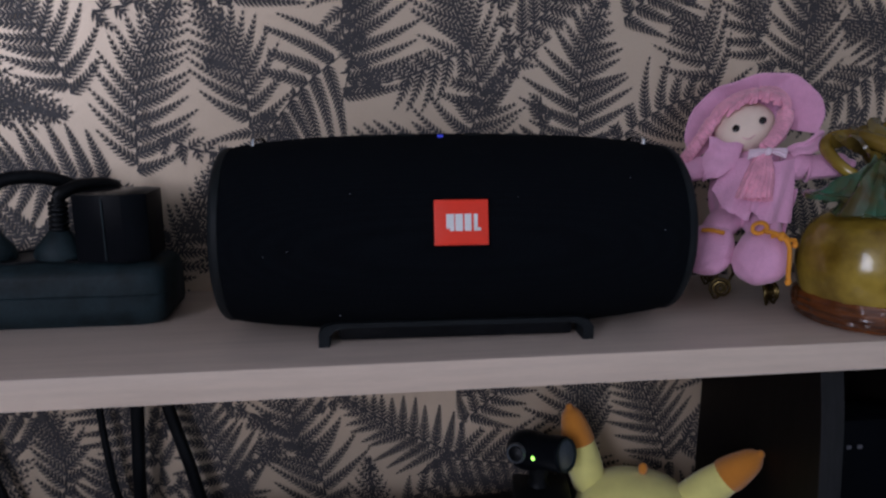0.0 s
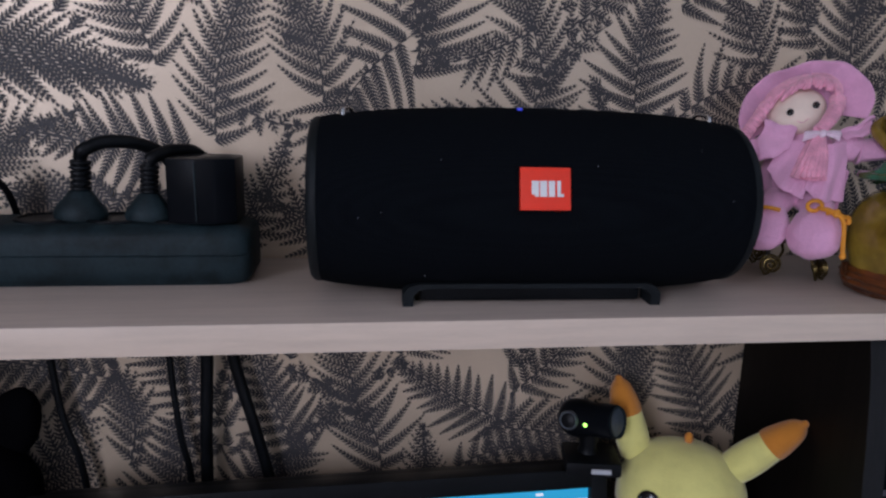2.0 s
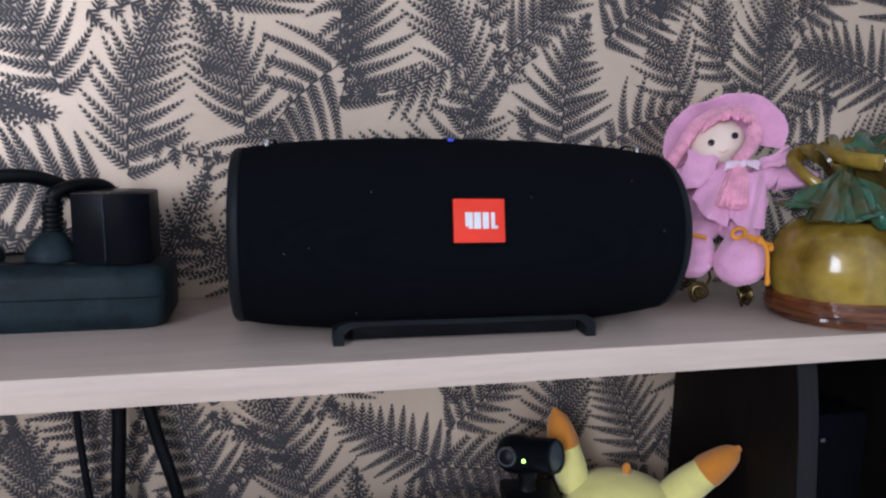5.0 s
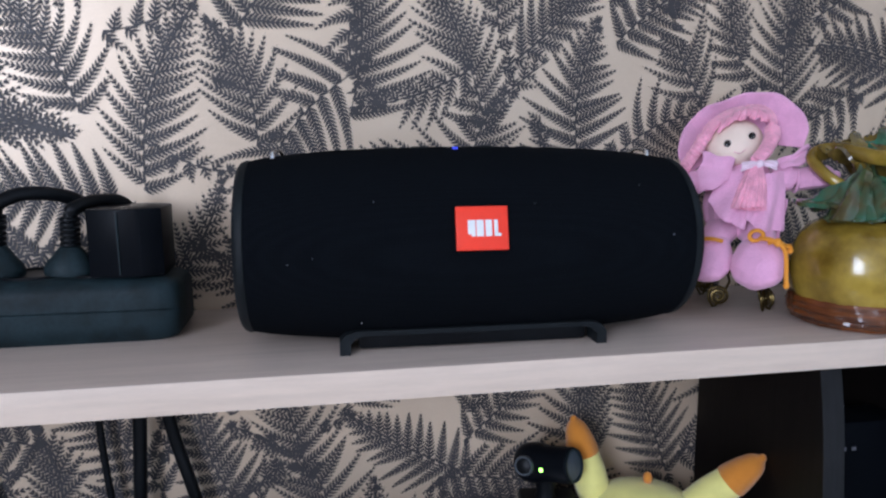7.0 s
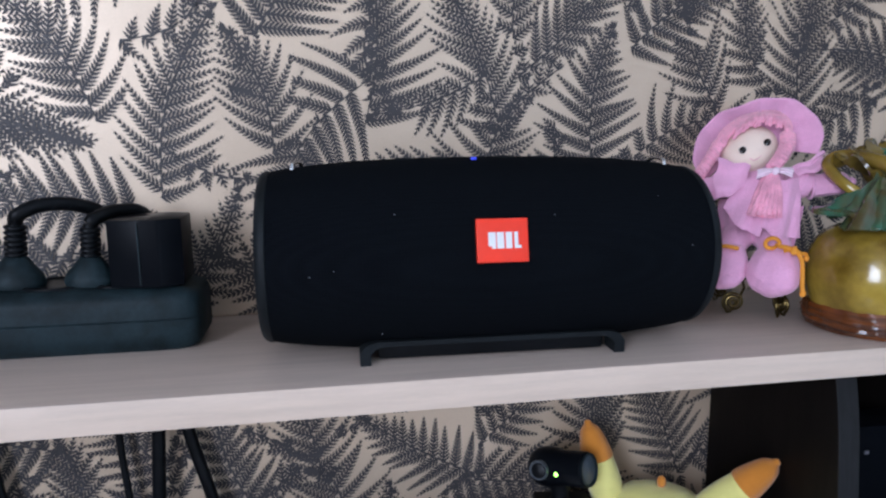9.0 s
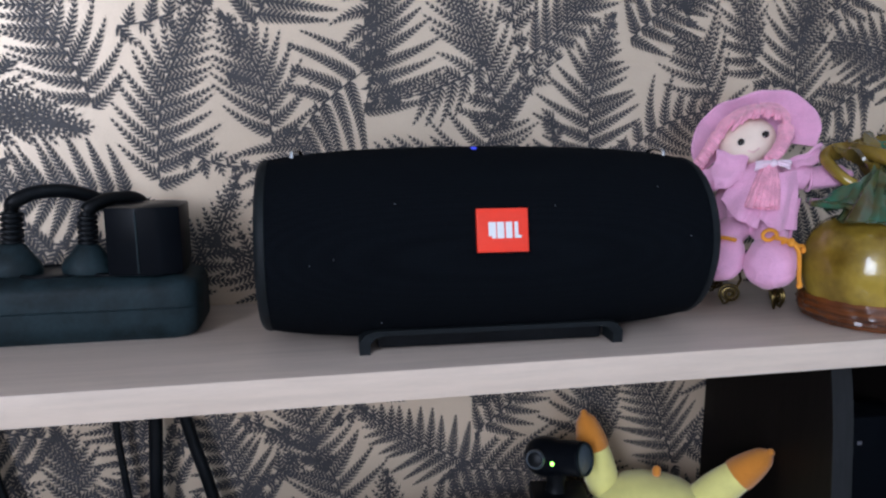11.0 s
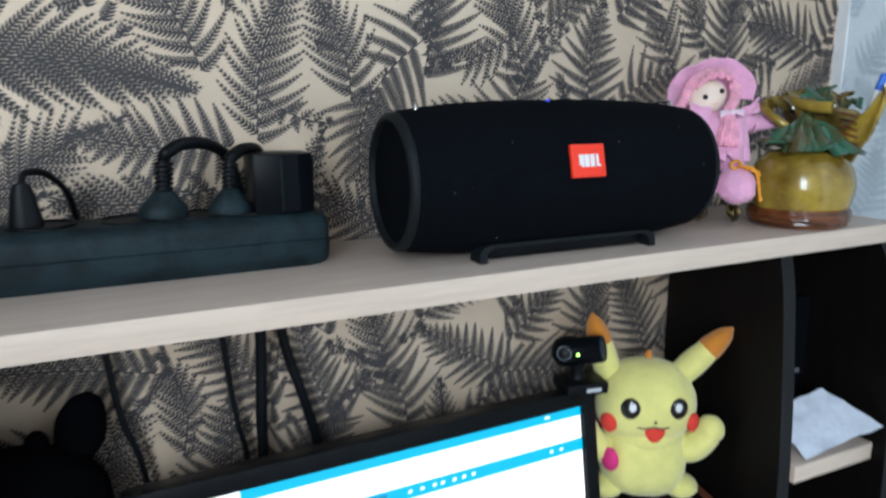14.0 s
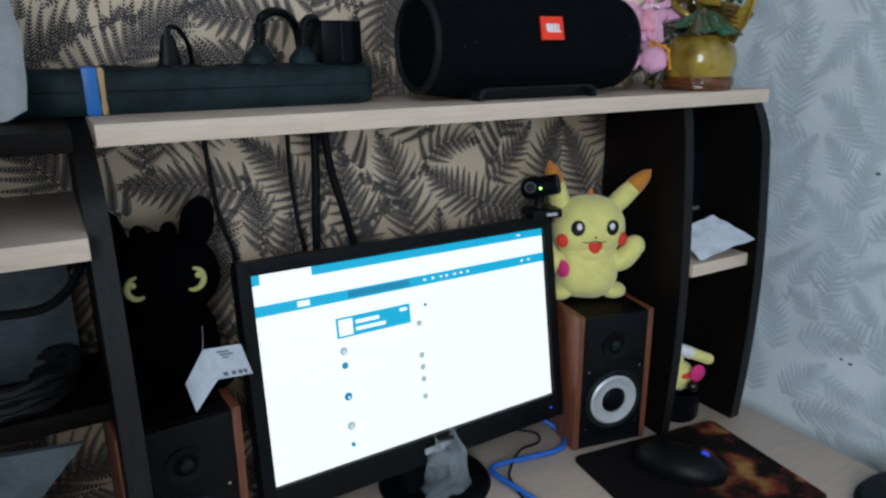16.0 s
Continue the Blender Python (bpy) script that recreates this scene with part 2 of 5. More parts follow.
def tube(points, r, bm=None, mi=0, n=8, smoothing=6, taper=None):
    """A round cable through the points, on a smooth curve."""
    bm = bm or bmesh.new()
    P = [Vector(p) for p in points]
    path = []
    if smoothing and len(P) > 2:
        E = [2 * P[0] - P[1]] + P + [2 * P[-1] - P[-2]]
        for i in range(1, len(E) - 2):
            for s in range(smoothing):
                t = s / smoothing
                a, b, c, d = E[i - 1], E[i], E[i + 1], E[i + 2]
                path.append(0.5 * (2 * b + (c - a) * t + (2 * a - 5 * b + 4 * c - d) * t * t + (3 * b - a - 3 * c + d) * t ** 3))
        path.append(P[-1])
    else:
        path = P
    rings, side = [], None
    for i, p in enumerate(path):
        d = (path[min(i + 1, len(path) - 1)] - path[max(i - 1, 0)]).normalized()
        if side is None:
            side = d.orthogonal().normalized()
        side = (side - d * side.dot(d)).normalized()
        up = d.cross(side)
        rr = r * (taper(i / (len(path) - 1)) if taper else 1)
        rings.append([bm.verts.new(p + rr * (math.cos(2 * math.pi * k / n) * side + math.sin(2 * math.pi * k / n) * up)) for k in range(n)])
    fs = [bm.faces.new((a[k], a[(k + 1) % n], b[(k + 1) % n], b[k])) for a, b in zip(rings, rings[1:]) for k in range(n)]
    fs += [bm.faces.new(rings[0][::-1]), bm.faces.new(rings[-1])]
    for f in fs:
        f.material_index = mi
    return bm


def blob(centre, size, bm=None, mi=0, rot=(0, 0, 0), lump=0.0, u=20, v=14, shape=None):
    """A rounded body of three radii; lump: unevenness; shape: a function that moves a point of the unit ball."""
    bm = bm or bmesh.new()
    r = bmesh.ops.create_uvsphere(bm, u_segments=u, v_segments=v, radius=1)
    m = Matrix.LocRotScale(Vector(centre), Euler([radians(a) for a in rot]), Vector(size))
    for w in r["verts"]:
        c = w.co.copy()
        if shape:
            c = Vector(shape(c))
        if lump:
            c *= 1 + lump * noise.noise(c * 2.2 + Vector(centre) * 31)
        w.co = m @ c
    for f in {f for w in r["verts"] for f in w.link_faces}:
        f.material_index = mi
    return bm


def sheet(fn, nu, nv, thick=0.0, bm=None, mi=0):
    """A curved sheet from a function of u and v in 0..1."""
    bm = bm or bmesh.new()
    g = [[bm.verts.new(fn(i / nu, j / nv)) for j in range(nv + 1)] for i in range(nu + 1)]
    fs = [bm.faces.new((g[i][j], g[i + 1][j], g[i + 1][j + 1], g[i][j + 1])) for i in range(nu) for j in range(nv)]
    for f in fs:
        f.material_index = mi
    if thick:
        bm.normal_update()
        bmesh.ops.solidify(bm, geom=fs, thickness=thick)
    return bm


# ---- the room ----
WALL_Y, SHELF, DESK, RIGHT, GROUND, TOP = 0.47, 1.19, 0.742, 0.556, 0.08, 2.6


def slab(name, x0, x1, y0, y1, z0, z1, material, label, category, bevel=0.0):
    ob = part(name, box(x0, x1, y0, y1, z0, z1, bevel), material, None, label)
    return tagged(ob, label, category, "", "structure")


slab("wall_north", WIN_X, RIGHT, WALL_Y, WALL_Y + 0.12, GROUND, TOP, PAPER, "beige wall papered with dark fern fronds", "wall")
slab("wall_east", RIGHT, RIGHT + 0.12, -2.79, WALL_Y + 0.12, GROUND, TOP, PALE, "pale blue-grey embossed wallpaper on a wall", "wall")
slab("wall_south", WIN_X, RIGHT, -2.79, -2.67, GROUND, TOP, PLASTER, "plain light plaster wall", "wall")
slab("floor", WIN_X - 0.12, RIGHT + 0.12, -2.79, WALL_Y + 0.12, GROUND - 0.1, GROUND, FLOORING, "brown laminate floor", "floor")
slab("ceiling", WIN_X - 0.12, RIGHT + 0.12, -2.79, WALL_Y + 0.12, TOP, TOP + 0.1, PLASTER, "plain white ceiling", "ceiling")


# added pier, never in view: keeps window light off the rack
slab("unseen_shade_pier", -0.80, -0.66, -0.26, WALL_Y, GROUND, TOP, PLASTER, "added plain wall end, out of view, that shades the rack", "wall")
# light on the pale wall's corner, put in as a thin white strip
slab("corner_light_strip", RIGHT - 0.0016, RIGHT, WALL_Y - 0.013, WALL_Y, DESK, TOP, WHITE, "narrow white strip standing for the lit corner of the pale wall", "trim")


def wall_west():
    x0, x1 = WIN_X - 0.12, WIN_X
    ya, yb, za, zb = WIN_Y - WIN_W / 2, WIN_Y + WIN_W / 2, WIN_Z - WIN_H / 2, WIN_Z + WIN_H / 2
    bm = box(x0, x1, -2.79, ya, GROUND, TOP)
    box(x0, x1, yb, WALL_Y + 0.12, GROUND, TOP, bm=bm)
    box(x0, x1, ya, yb, GROUND, za, bm=bm)
    box(x0, x1, ya, yb, zb, TOP, bm=bm)
    tagged(part("wall_west", bm, PLASTER), "plain light wall with a window opening", "wall", "", "structure")


wall_west()

# ---- the desk and its hutch ----
slab("desk_top", -0.9, 0.503, -0.25, WALL_Y - 0.004, DESK - 0.022, DESK, OAK, "bleached oak laminate desk top", "desk", 0.001)


def bowed_panel(name, x0, x1, z0, z1, front, bow, label, cut=0.03):
    """An upright dark board whose front edge bows forwards and is rounded at the top."""
    n, t_edge = 64, 0.0008
    curve = []
    for i in range(n + 1):
        t = i / n
        curve.append((front - bow * math.sin(math.pi * (0.15 + 0.85 * t)) + cut * max(0.0, (t - 0.88) / 0.12) ** 2, z0 + (z1 - z0) * t))
    turn = Matrix(((0, 1, 0, x0), (1, 0, 0, 0), (0, 0, 1, 0), (0, 0, 0, 1)))
    root = thing(name, pose(0, 0, 0), label, "side panel", "hutch side panels")
    for nm, outline, material in (("panel", [(WALL_Y - 0.004, z0)] + [(y + t_edge, z) for y, z in curve] + [(WALL_Y - 0.004, z1)], WENGE), ("front_edging", curve + [(y + t_edge, z) for y, z in curve[::-1]], WENGE_EDGE)):
        bm = prism(outline, 0, x1 - x0)
        bmesh.ops.transform(bm, matrix=turn, verts=bm.verts)
        bmesh.ops.recalc_face_normals(bm, faces=bm.faces)
        part(nm, bm, material, root)
    return root


bowed_panel("side_panel", 0.338, 0.352, DESK, SHELF - 0.016, 0.335, 0.017, "dark wenge upright panel with a bowed front edge", 0.004)
bowed_panel("side_panel", 0.455, 0.471, DESK, SHELF - 0.016, 0.318, 0.018, "dark wenge end panel with a rounded top corner", 0.014)
bowed_panel("side_panel", -0.300, -0.284, DESK, SHELF - 0.002, 0.318, 0.05, "dark wenge panel of the neighbouring rack", 0.09)


def board(name, x0, x1, y0, y1, z0, z1, label):
    root = thing(name, pose((x0 + x1) / 2, (y0 + y1) / 2, z0), label, "shelf")
    a, b, h = (x1 - x0) / 2, (y1 - y0) / 2, z1 - z0
    part("panel", box(-a + 0.0007, a - 0.0007, -b + 0.0007, b, 0, h, 0.0003), OAK, root, "bleached oak laminate panel")
    part("front_edging", box(-a, a, -b, -b + 0.0007, 0.0001, h - 0.0001, 0.0002), OAK_EDGE, root, "pale oak edging strip")
    for s in (-1, 1):
        part("end_edging", box(s * a - 0.00035 - s * 0.00035, s * a + 0.00035 - s * 0.00035, -b + 0.0008, b, 0.0001, h - 0.0001), OAK_EDGE, root)
    return root


board("long_shelf", -0.284, 0.464, 0.318, WALL_Y - 0.002, SHELF - 0.016, SHELF, "long bleached oak shelf board over the desk")
board("small_shelf", 0.352, 0.455, 0.314, WALL_Y - 0.004, 0.966, 0.982, "short bleached oak shelf between two dark panels")
board("rack_shelf", -0.62, -0.300, 0.278, WALL_Y - 0.004, 1.103, 1.119, "bleached oak shelf of the neighbouring rack")


# ---- on the shelf ----
def portable_speaker():
    root = thing("portable_speaker", pose(0.131, 0.380, SHELF, 0, 0, -1.5), "black fabric barrel-shaped portable speaker with red badge", "speaker")
    H, C = 0.1255, 0.0545
    turn = pose(0, 0, C, 0, 90, 0)
    half = [(0.0545, 0), (0.0544, 0.018), (0.0539, 0.048), (0.0527, 0.076), (0.0507, 0.098), (0.0489, 0.112), (0.0475, 0.119), (0.0466, 0.1212)]
    prof = [(r, -x) for r, x in half[:0:-1]] + half
    part("body", lathe(prof, 96, m=turn), FABRIC, root, "black woven fabric sleeve")
    for s in (-1, 1):
        to = turn @ pose(0, 0, 0, 0 if s > 0 else 180, 0, 0)
        ring = [(0.0460, 0.1190), (0.0476, 0.1200), (0.0476, 0.1220), (0.0466, 0.1240), (0.0450, H - 0.0003), (0.0435, H), (0.0420, H - 0.0006), (0.0412, H - 0.003), (0.0400, 0.110), (0.0, 0.1095)]
        part("end_ring", lathe(ring, 72, m=to), RUBBER, root, "matt black rubber end ring")
        cone = [(0.0365, 0.1102), (0.032, 0.1115), (0.027, 0.1102), (0.023, 0.113), (0.0, 0.114)]
        part("bass_radiator", lathe(cone, 48, m=to), PLASTIC, root, "black bass radiator")
    w, h = 0.0268, 0.0224
    bd = part("badge", box(-w / 2, w / 2, -0.0012, 0.0016, -h / 2, h / 2, 0.0005), RED, root, "red rectangular badge", m=pose(-0.001, -0.0536, 0.0682, -13, 0, 0))
    bars = [(-0.0066, -0.0030, 0.0042, 0.0018), (-0.0047, -0.0042, 0.0042, 0.0022), (-0.0012, -0.0042, 0.0042, 0.0038), (0.0032, -0.0042, 0.0042, 0.0034), (0.0070, -0.0042, 0.0042, 0.0020), (0.0080, -0.0042, -0.0026, 0.0032)]
    for x, z0, z1, wd in bars:
        part("badge_bar", box(x - wd / 2, x + wd / 2, -0.0016, -0.0011, z0, z1, 0.0002), WHITE, bd, "white bar of the badge")
    # the rubber foot under the front
    a, b = 0.0738, 0.0680
    out = [(-a, 0), (-a, 0.0070), (-a + 0.003, 0.0110), (-a + 0.009, 0.0128), (a - 0.009, 0.0128), (a - 0.003, 0.0110), (a, 0.0070), (a, 0), (b, 0), (b, 0.0060), (b - 0.003, 0.0090), (b - 0.008, 0.0102), (-b + 0.008, 0.0102), (-b + 0.003, 0.0090), (-b, 0.0060), (-b, 0)]
    part("foot", prism(out, -0.0375, -0.022), RUBBER, root, "black rubber foot bracket")
    # black block added to fill the gap between the feet
    part("underside_block", box(-0.064, 0.064, -0.031, 0.020, 0.0008, 0.02, 0.003), PLASTIC, root)
    part("back_foot", box(-0.07, 0.07, 0.0205, 0.034, 0, 0.022, 0.003), RUBBER, root)
    for x in (-0.046, -0.026, 0.012, 0.034):
        part("button", lathe([(0.0, 0), (0.0055, 0.0), (0.0056, 0.0010), (0.0045, 0.0018), (0, 0.0020)], 20, m=Matrix.Translation((x, -0.002, C + 0.0534 - abs(x) * 0.02))), RUBBER, root)
    part("power_light", box(-0.009, -0.006, -0.012, -0.0105, C + 0.0527, C + 0.0545), BLUE_LED, root, "small lit blue power light")
    for s in (-1, 1):
        part("strap_hook", tube([(s * 0.107, -0.008, C + 0.0478), (s * 0.107, -0.006, C + 0.0518), (s * 0.1035, 0.001, C + 0.0526), (s * 0.102, 0.005, C + 0.0490)], 0.0012, n=8), CHROME, root, "steel strap hook")
    rng = random.Random(4)
    for x, z in ((-0.098, 0.052), (-0.086, 0.055), (-0.055, 0.082), (0.028, 0.080), (0.089, 0.088), (0.105, 0.062), (-0.062, 0.018)):
        y = -math.sqrt(max(0.0, (0.0554 - 0.50 * x * x) ** 2 - (z - C) ** 2))
        part("lint_speck", blob((x, y - 0.0001, z), (0.00022, 0.0002, 0.00022 + 0.00015 * rng.random()), u=6, v=5), CARD, root, "tiny white lint speck")


portable_speaker()


def plug(root, x, y, z, lean=0.0, scale=1.0):
    m = pose(x, y, z, 0, lean, 0) @ Matrix.Scale(scale, 4)
    body = [(0.0, -0.001), (0.0175, -0.001), (0.018, 0.002), (0.0165, 0.007), (0.0115, 0.013), (0.0075, 0.0185), (0.006, 0.0195), (0.0, 0.02)]
    p = part("plug", lathe(body, 32, m=m, squash=(1, 0.8)), DUSTY, root, "black moulded mains plug")
    for k in range(6):
        part("grip_rib", lathe([(0.0, 0), (0.0062, 0), (0.0070, 0.0008), (0.0069, 0.0020), (0.0060, 0.0028), (0, 0.0028)], 20, m=m @ Matrix.Translation((0, 0, 0.0195 + 0.0036 * k))), PLASTIC, p)
    part("grip_core", lathe([(0.0047, 0.018), (0.0044, 0.043)], 16, m=m), PLASTIC, p)
    return m @ Vector((0, 0, 0.043))


def power_strip():
    y0, y1 = 0.393, 0.445
    root = thing("power_strip", pose(0, 0, SHELF, 0, 0, 0), "long dusty black power strip lying on the shelf", "power strip")
    d, h = 0.052, 0.0365
    # rounded section along x, made in x and z then turned
    sec = [(0.0005, 0.003), (-0.001, 0.010), (-0.001, 0.0180), (-0.0004, 0.0186), (-0.001, 0.0192)]
    sec += [(0.0095 - 0.0105 * math.cos(radians(a)), 0.0265 + 0.0100 * math.sin(radians(a))) for a in range(10, 91, 10)]
    sec += [(d - 0.0105 + 0.0105 * math.sin(radians(a)), 0.0260 + 0.0105 * math.cos(radians(a))) for a in range(0, 91, 15)]
    sec += [(d, 0.004), (d - 0.003, 0.0), (0.003, 0.0)]
    rot = Matrix(((0, 1, 0, 0), (1, 0, 0, y0), (0, 0, 1, 0), (0, 0, 0, 1)))
    bm = prism(sec, -0.335, -0.056)
    bmesh.ops.transform(bm, matrix=rot, verts=bm.verts)
    bmesh.ops.recalc_face_normals(bm, faces=bm.faces)
    part("housing", bm, DUSTY, root)
    bm = bmesh.new()
    rings = []
    for x, k in ((-0.0562, 1.0), (-0.046, 0.99), (-0.039, 0.95), (-0.0345, 0.87), (-0.0325, 0.74)):
        rings.append([bm.verts.new((x, y0 + d / 2 + (a - d / 2) * k, h / 2 + (b - h / 2) * k)) for a, b in sec])
    n = len(sec)
    for p, q in zip(rings, rings[1:]):
        for i in range(n):
            bm.faces.new((p[i], p[(i + 1) % n], q[(i + 1) % n], q[i]))
    bm.faces.new(rings[-1])
    bmesh.ops.recalc_face_normals(bm, faces=bm.faces)
    part("end_cap", bm, DUSTY, root, "black tapered end cap")
    for x in (-0.262, -0.205, -0.155, -0.115, -0.078):
        part("socket", lathe([(0.0, 0.0), (0.0195, 0.0), (0.0195, 0.0012), (0.0175, 0.0016), (0.0165, 0.0002), (0, 0.0002)], 32, m=Matrix.Translation((x, y0 + 0.027, h))), PLASTIC, root)
    part("blue_band", box(-0.2835, -0.272, y0 - 0.0022, y1 + 0.001, -0.0, h + 0.0018, 0.003), BLUETAPE, root, "strip of blue tape round the housing")
    part("tan_band", box(-0.2725, -0.267, y0 - 0.0016, y1 + 0.001, 0.0, h + 0.0014, 0.003), TANTAPE, root, "strip of tan tape round the housing")
    return root


power_strip()
plugs = thing("mains_plug", pose(0, 0, 0), "black mains plug with ribbed grip and looped cable", "plug")
end1 = plug(plugs, -0.1355, 0.417, SHELF + 0.038, 4, 0.86)
part("cable", tube([end1, (end1.x + 0.003, 0.415, end1.z + 0.004), (end1.x + 0.014, 0.421, end1.z + 0.0085), (end1.x + 0.030, 0.433, end1.z + 0.0065), (end1.x + 0.043, 0.446, end1.z - 0.004), (end1.x + 0.050, 0.455, end1.z - 0.03), (-0.080, 0.458, 1.192)], 0.0042, n=10), PLASTIC, plugs)
plugs = thing("mains_plug", pose(0, 0, 0), "black mains plug standing in the power strip", "plug")
end2 = plug(plugs, -0.0945, 0.414, SHELF + 0.038, 3, 0.80)
part("cable", tube([end2, (end2.x + 0.003, 0.415, end2.z + 0.003), (end2.x + 0.012, 0.426, end2.z + 0.006), (end2.x + 0.024, 0.442, end2.z + 0.001), (end2.x + 0.03, 0.456, end2.z - 0.03), (-0.085, 0.458, 1.192)], 0.0042, n=10), PLASTIC, plugs)
plugs = thing("thin_plug", pose(0, 0, 0), "small black flat plug with thin cable", "plug")
part("plug", lathe([(0, 0), (0.0095, 0), (0.009, 0.006), (0.0065, 0.020), (0.0045, 0.026), (0, 0.027)], 20, m=Matrix.Translation((-0.2125, 0.417, SHELF + 0.0372)), squash=(1, 0.6)), PLASTIC, plugs)
part("cable", tube([(-0.2125, 0.417, SHELF + 0.062), (-0.2100, 0.418, SHELF + 0.0690), (-0.2, 0.43, SHELF + 0.067), (-0.190, 0.446, SHELF + 0.05), (-0.187, 0.458, SHELF + 0.012), (-0.189, 0.462, SHELF + 0.002)], 0.0022), PLASTIC, plugs)


def adapter():
    root = thing("power_adapter", pose(-0.060, 0.417, SHELF + 0.0368), "black block power adapter plugged into the strip", "adapter")
    out = [(-0.0205, -0.017), (-0.003, -0.021), (0.008, -0.021), (0.0195, -0.015), (0.0195, 0.016), (0.010, 0.021), (-0.0205, 0.021)]
    bm = prism([(x, y) for x, y in out], 0, 0.039)
    bmesh.ops.transform(bm, matrix=Matrix(((1, 0, 0, 0), (0, 0, 1, 0), (0, 1, 0, 0), (0, 0, 0, 1))), verts=bm.verts)
    bmesh.ops.recalc_face_normals(bm, faces=bm.faces)
    bmesh.ops.bevel(bm, geom=list(bm.edges), offset=0.0014, segments=2, affect="EDGES", profile=0.6)
    part("case", bm, GLOSS, root)
    # moulding seam; the glint along it is given by a lighter material
    part("edge_strip", box(-0.0034, -0.0026, -0.0218, -0.0207, 0.002, 0.037), DUSTY, root, "thin moulding seam, its glint put in as a lighter colour")


adapter()


def router():
    root = thing("router", pose(0.410, 0.388, 0.982), "black upright internet router with a green light", "router")
    part("case", box(-0.043, 0.041, 0.0, 0.030, 0.004, 0.125, 0.003), GLOSS, root)
    part("foot", box(-0.034, 0.032, 0.002, 0.030, 0.0, 0.0045, 0.001), PLASTIC, root)
    part("indicator", blob((-0.014, -0.0002, 0.112), (0.0016, 0.0009, 0.0016), u=10, v=8), GREEN_LED, root, "lit green indicator")
    for x in (-0.014, -0.006, 0.002):
        part("printed_mark", box(x - 0.0016, x + 0.0016, -0.0007, 0.0002, 0.1045, 0.1070), INK, root)
    part("printed_bar", box(-0.008, 0.032, -0.0007, 0.0002, 0.046, 0.0505), INK, root)
    part("printed_sign", tube([(-0.0150, -0.0004, 0.054), (-0.0115, -0.0004, 0.060), (-0.0095, -0.0004, 0.053), (-0.0140, -0.0004, 0.046), (-0.0115, -0.0004, 0.040)], 0.0006, n=5), INK, root)


router()


def doll():
    """A rag doll leaning back, one mesh with several cloths."""
    bm = bmesh.new()
    P, S, H, O, K, W = range(6)
    # bonnet: a wide flared brim over the head, with a soft crown behind
    head = Vector((-0.0112, -0.005, 0.1108))
    hub, tilt = Vector((-0.0060, 0.0, 0.1132)), radians(13)

    def brim(u, v, lift=0.0):
        a = radians(-30 + 240 * u)
        r = 0.42 + 0.58 * v
        x, z = 0.0430 * r * math.cos(a), 0.0345 * r * math.sin(a)
        wob = 0.0011 * v * math.sin(19 * u + 1) + 0.0007 * v * math.sin(43 * u)
        return hub + Vector((x * math.cos(tilt) - z * math.sin(tilt), 0.014 - 0.020 * v ** 0.8 + wob - lift, x * math.sin(tilt) + z * math.cos(tilt) + wob))

    sheet(brim, 72, 8, 0.0014, bm, P)
    for v in (0.90, 0.985):
        tube([brim(k / 60, v, 0.0003) for k in range(61)], 0.0006 if v < 0.95 else 0.0010, bm, P, 6, 1)
    for k in range(14):
        u = 0.05 + 0.065 * k + 0.01 * math.sin(5 * k)
        tube([brim(u, 0.1, 0.0001), brim(u + 0.006, 0.45, 0.0001), brim(u, 0.85, 0.0001)], 0.0007, bm, P, 5, 3, lambda t: 1 - 0.8 * t)
    blob((hub.x, 0.016, hub.z), (0.027, 0.013, 0.025), bm, P, lump=0.1)
    blob(tuple(head), (0.0190, 0.0180, 0.0178), bm, S, (0, -17, 0), 0.01, 28, 20, shape=lambda c: (c.x * (1.0 - 0.10 * c.z * c.z), c.y, c.z))
    for x, z in ((-0.0186, 0.1103), (-0.0032, 0.1156)):
        blob((x, -0.0220, z), (0.0024, 0.0014, 0.0026), bm, K, (0, -17, 0), u=12, v=8)
    tube([(-0.0135, -0.0221, 0.1042), (-0.0100, -0.0228, 0.1030), (-0.0062, -0.0222, 0.1060)], 0.00022, bm, H, 5, 4)
    # yarn hair: a fringe from the crown, strands swept to both sides
    rng = random.Random(3)
    for k in range(13):
        f = k / 12
        top = Vector((-0.0200 + 0.0235 * f, -0.010, 0.1290 + 0.0045 * math.sin(math.pi * f) + 0.005 * f))
        end = Vector((-0.0250 + 0.0305 * f, -0.0205 + 0.002 * abs(2 * f - 1), 0.1200 + 0.0068 * math.sin(math.pi * f) + 0.0055 * f + rng.uniform(-0.0022, 0.0010)))
        tube([top, top.lerp(end, 0.5) + Vector((0.0006 * math.sin(4 * k), -0.0060, 0.0016)), end], 0.0019, bm, H, 7, 4, lambda t: 1.05 - 0.35 * t)
    for k in range(9):
        f = k / 8
        tube([(-0.008 - 0.006 * f, -0.006 - 0.007 * f, 0.1370 - 0.004 * f), (-0.020 - 0.003 * f, -0.010 - 0.006 * f, 0.1335 - 0.006 * f), (-0.0310 + 0.002 * f, -0.013 - 0.003 * f, 0.1245 - 0.005 * f), (-0.0345 + 0.004 * f, -0.014, 0.1155 - 0.002 * f)], 0.0021, bm, H, 7, 4)
    for k in range(8):
        f = k / 7
        tube([(-0.006 + 0.004 * f, -0.006 - 0.007 * f, 0.1375 - 0.002 * f), (0.004 + 0.002 * f, -0.010 - 0.006 * f, 0.1365 - 0.005 * f), (0.0115 - 0.002 * f, -0.013 - 0.006 * f, 0.1290 - 0.004 * f), (0.0120 - 0.003 * f, -0.015 - 0.004 * f, 0.1200)], 0.0021, bm, H, 7, 4)
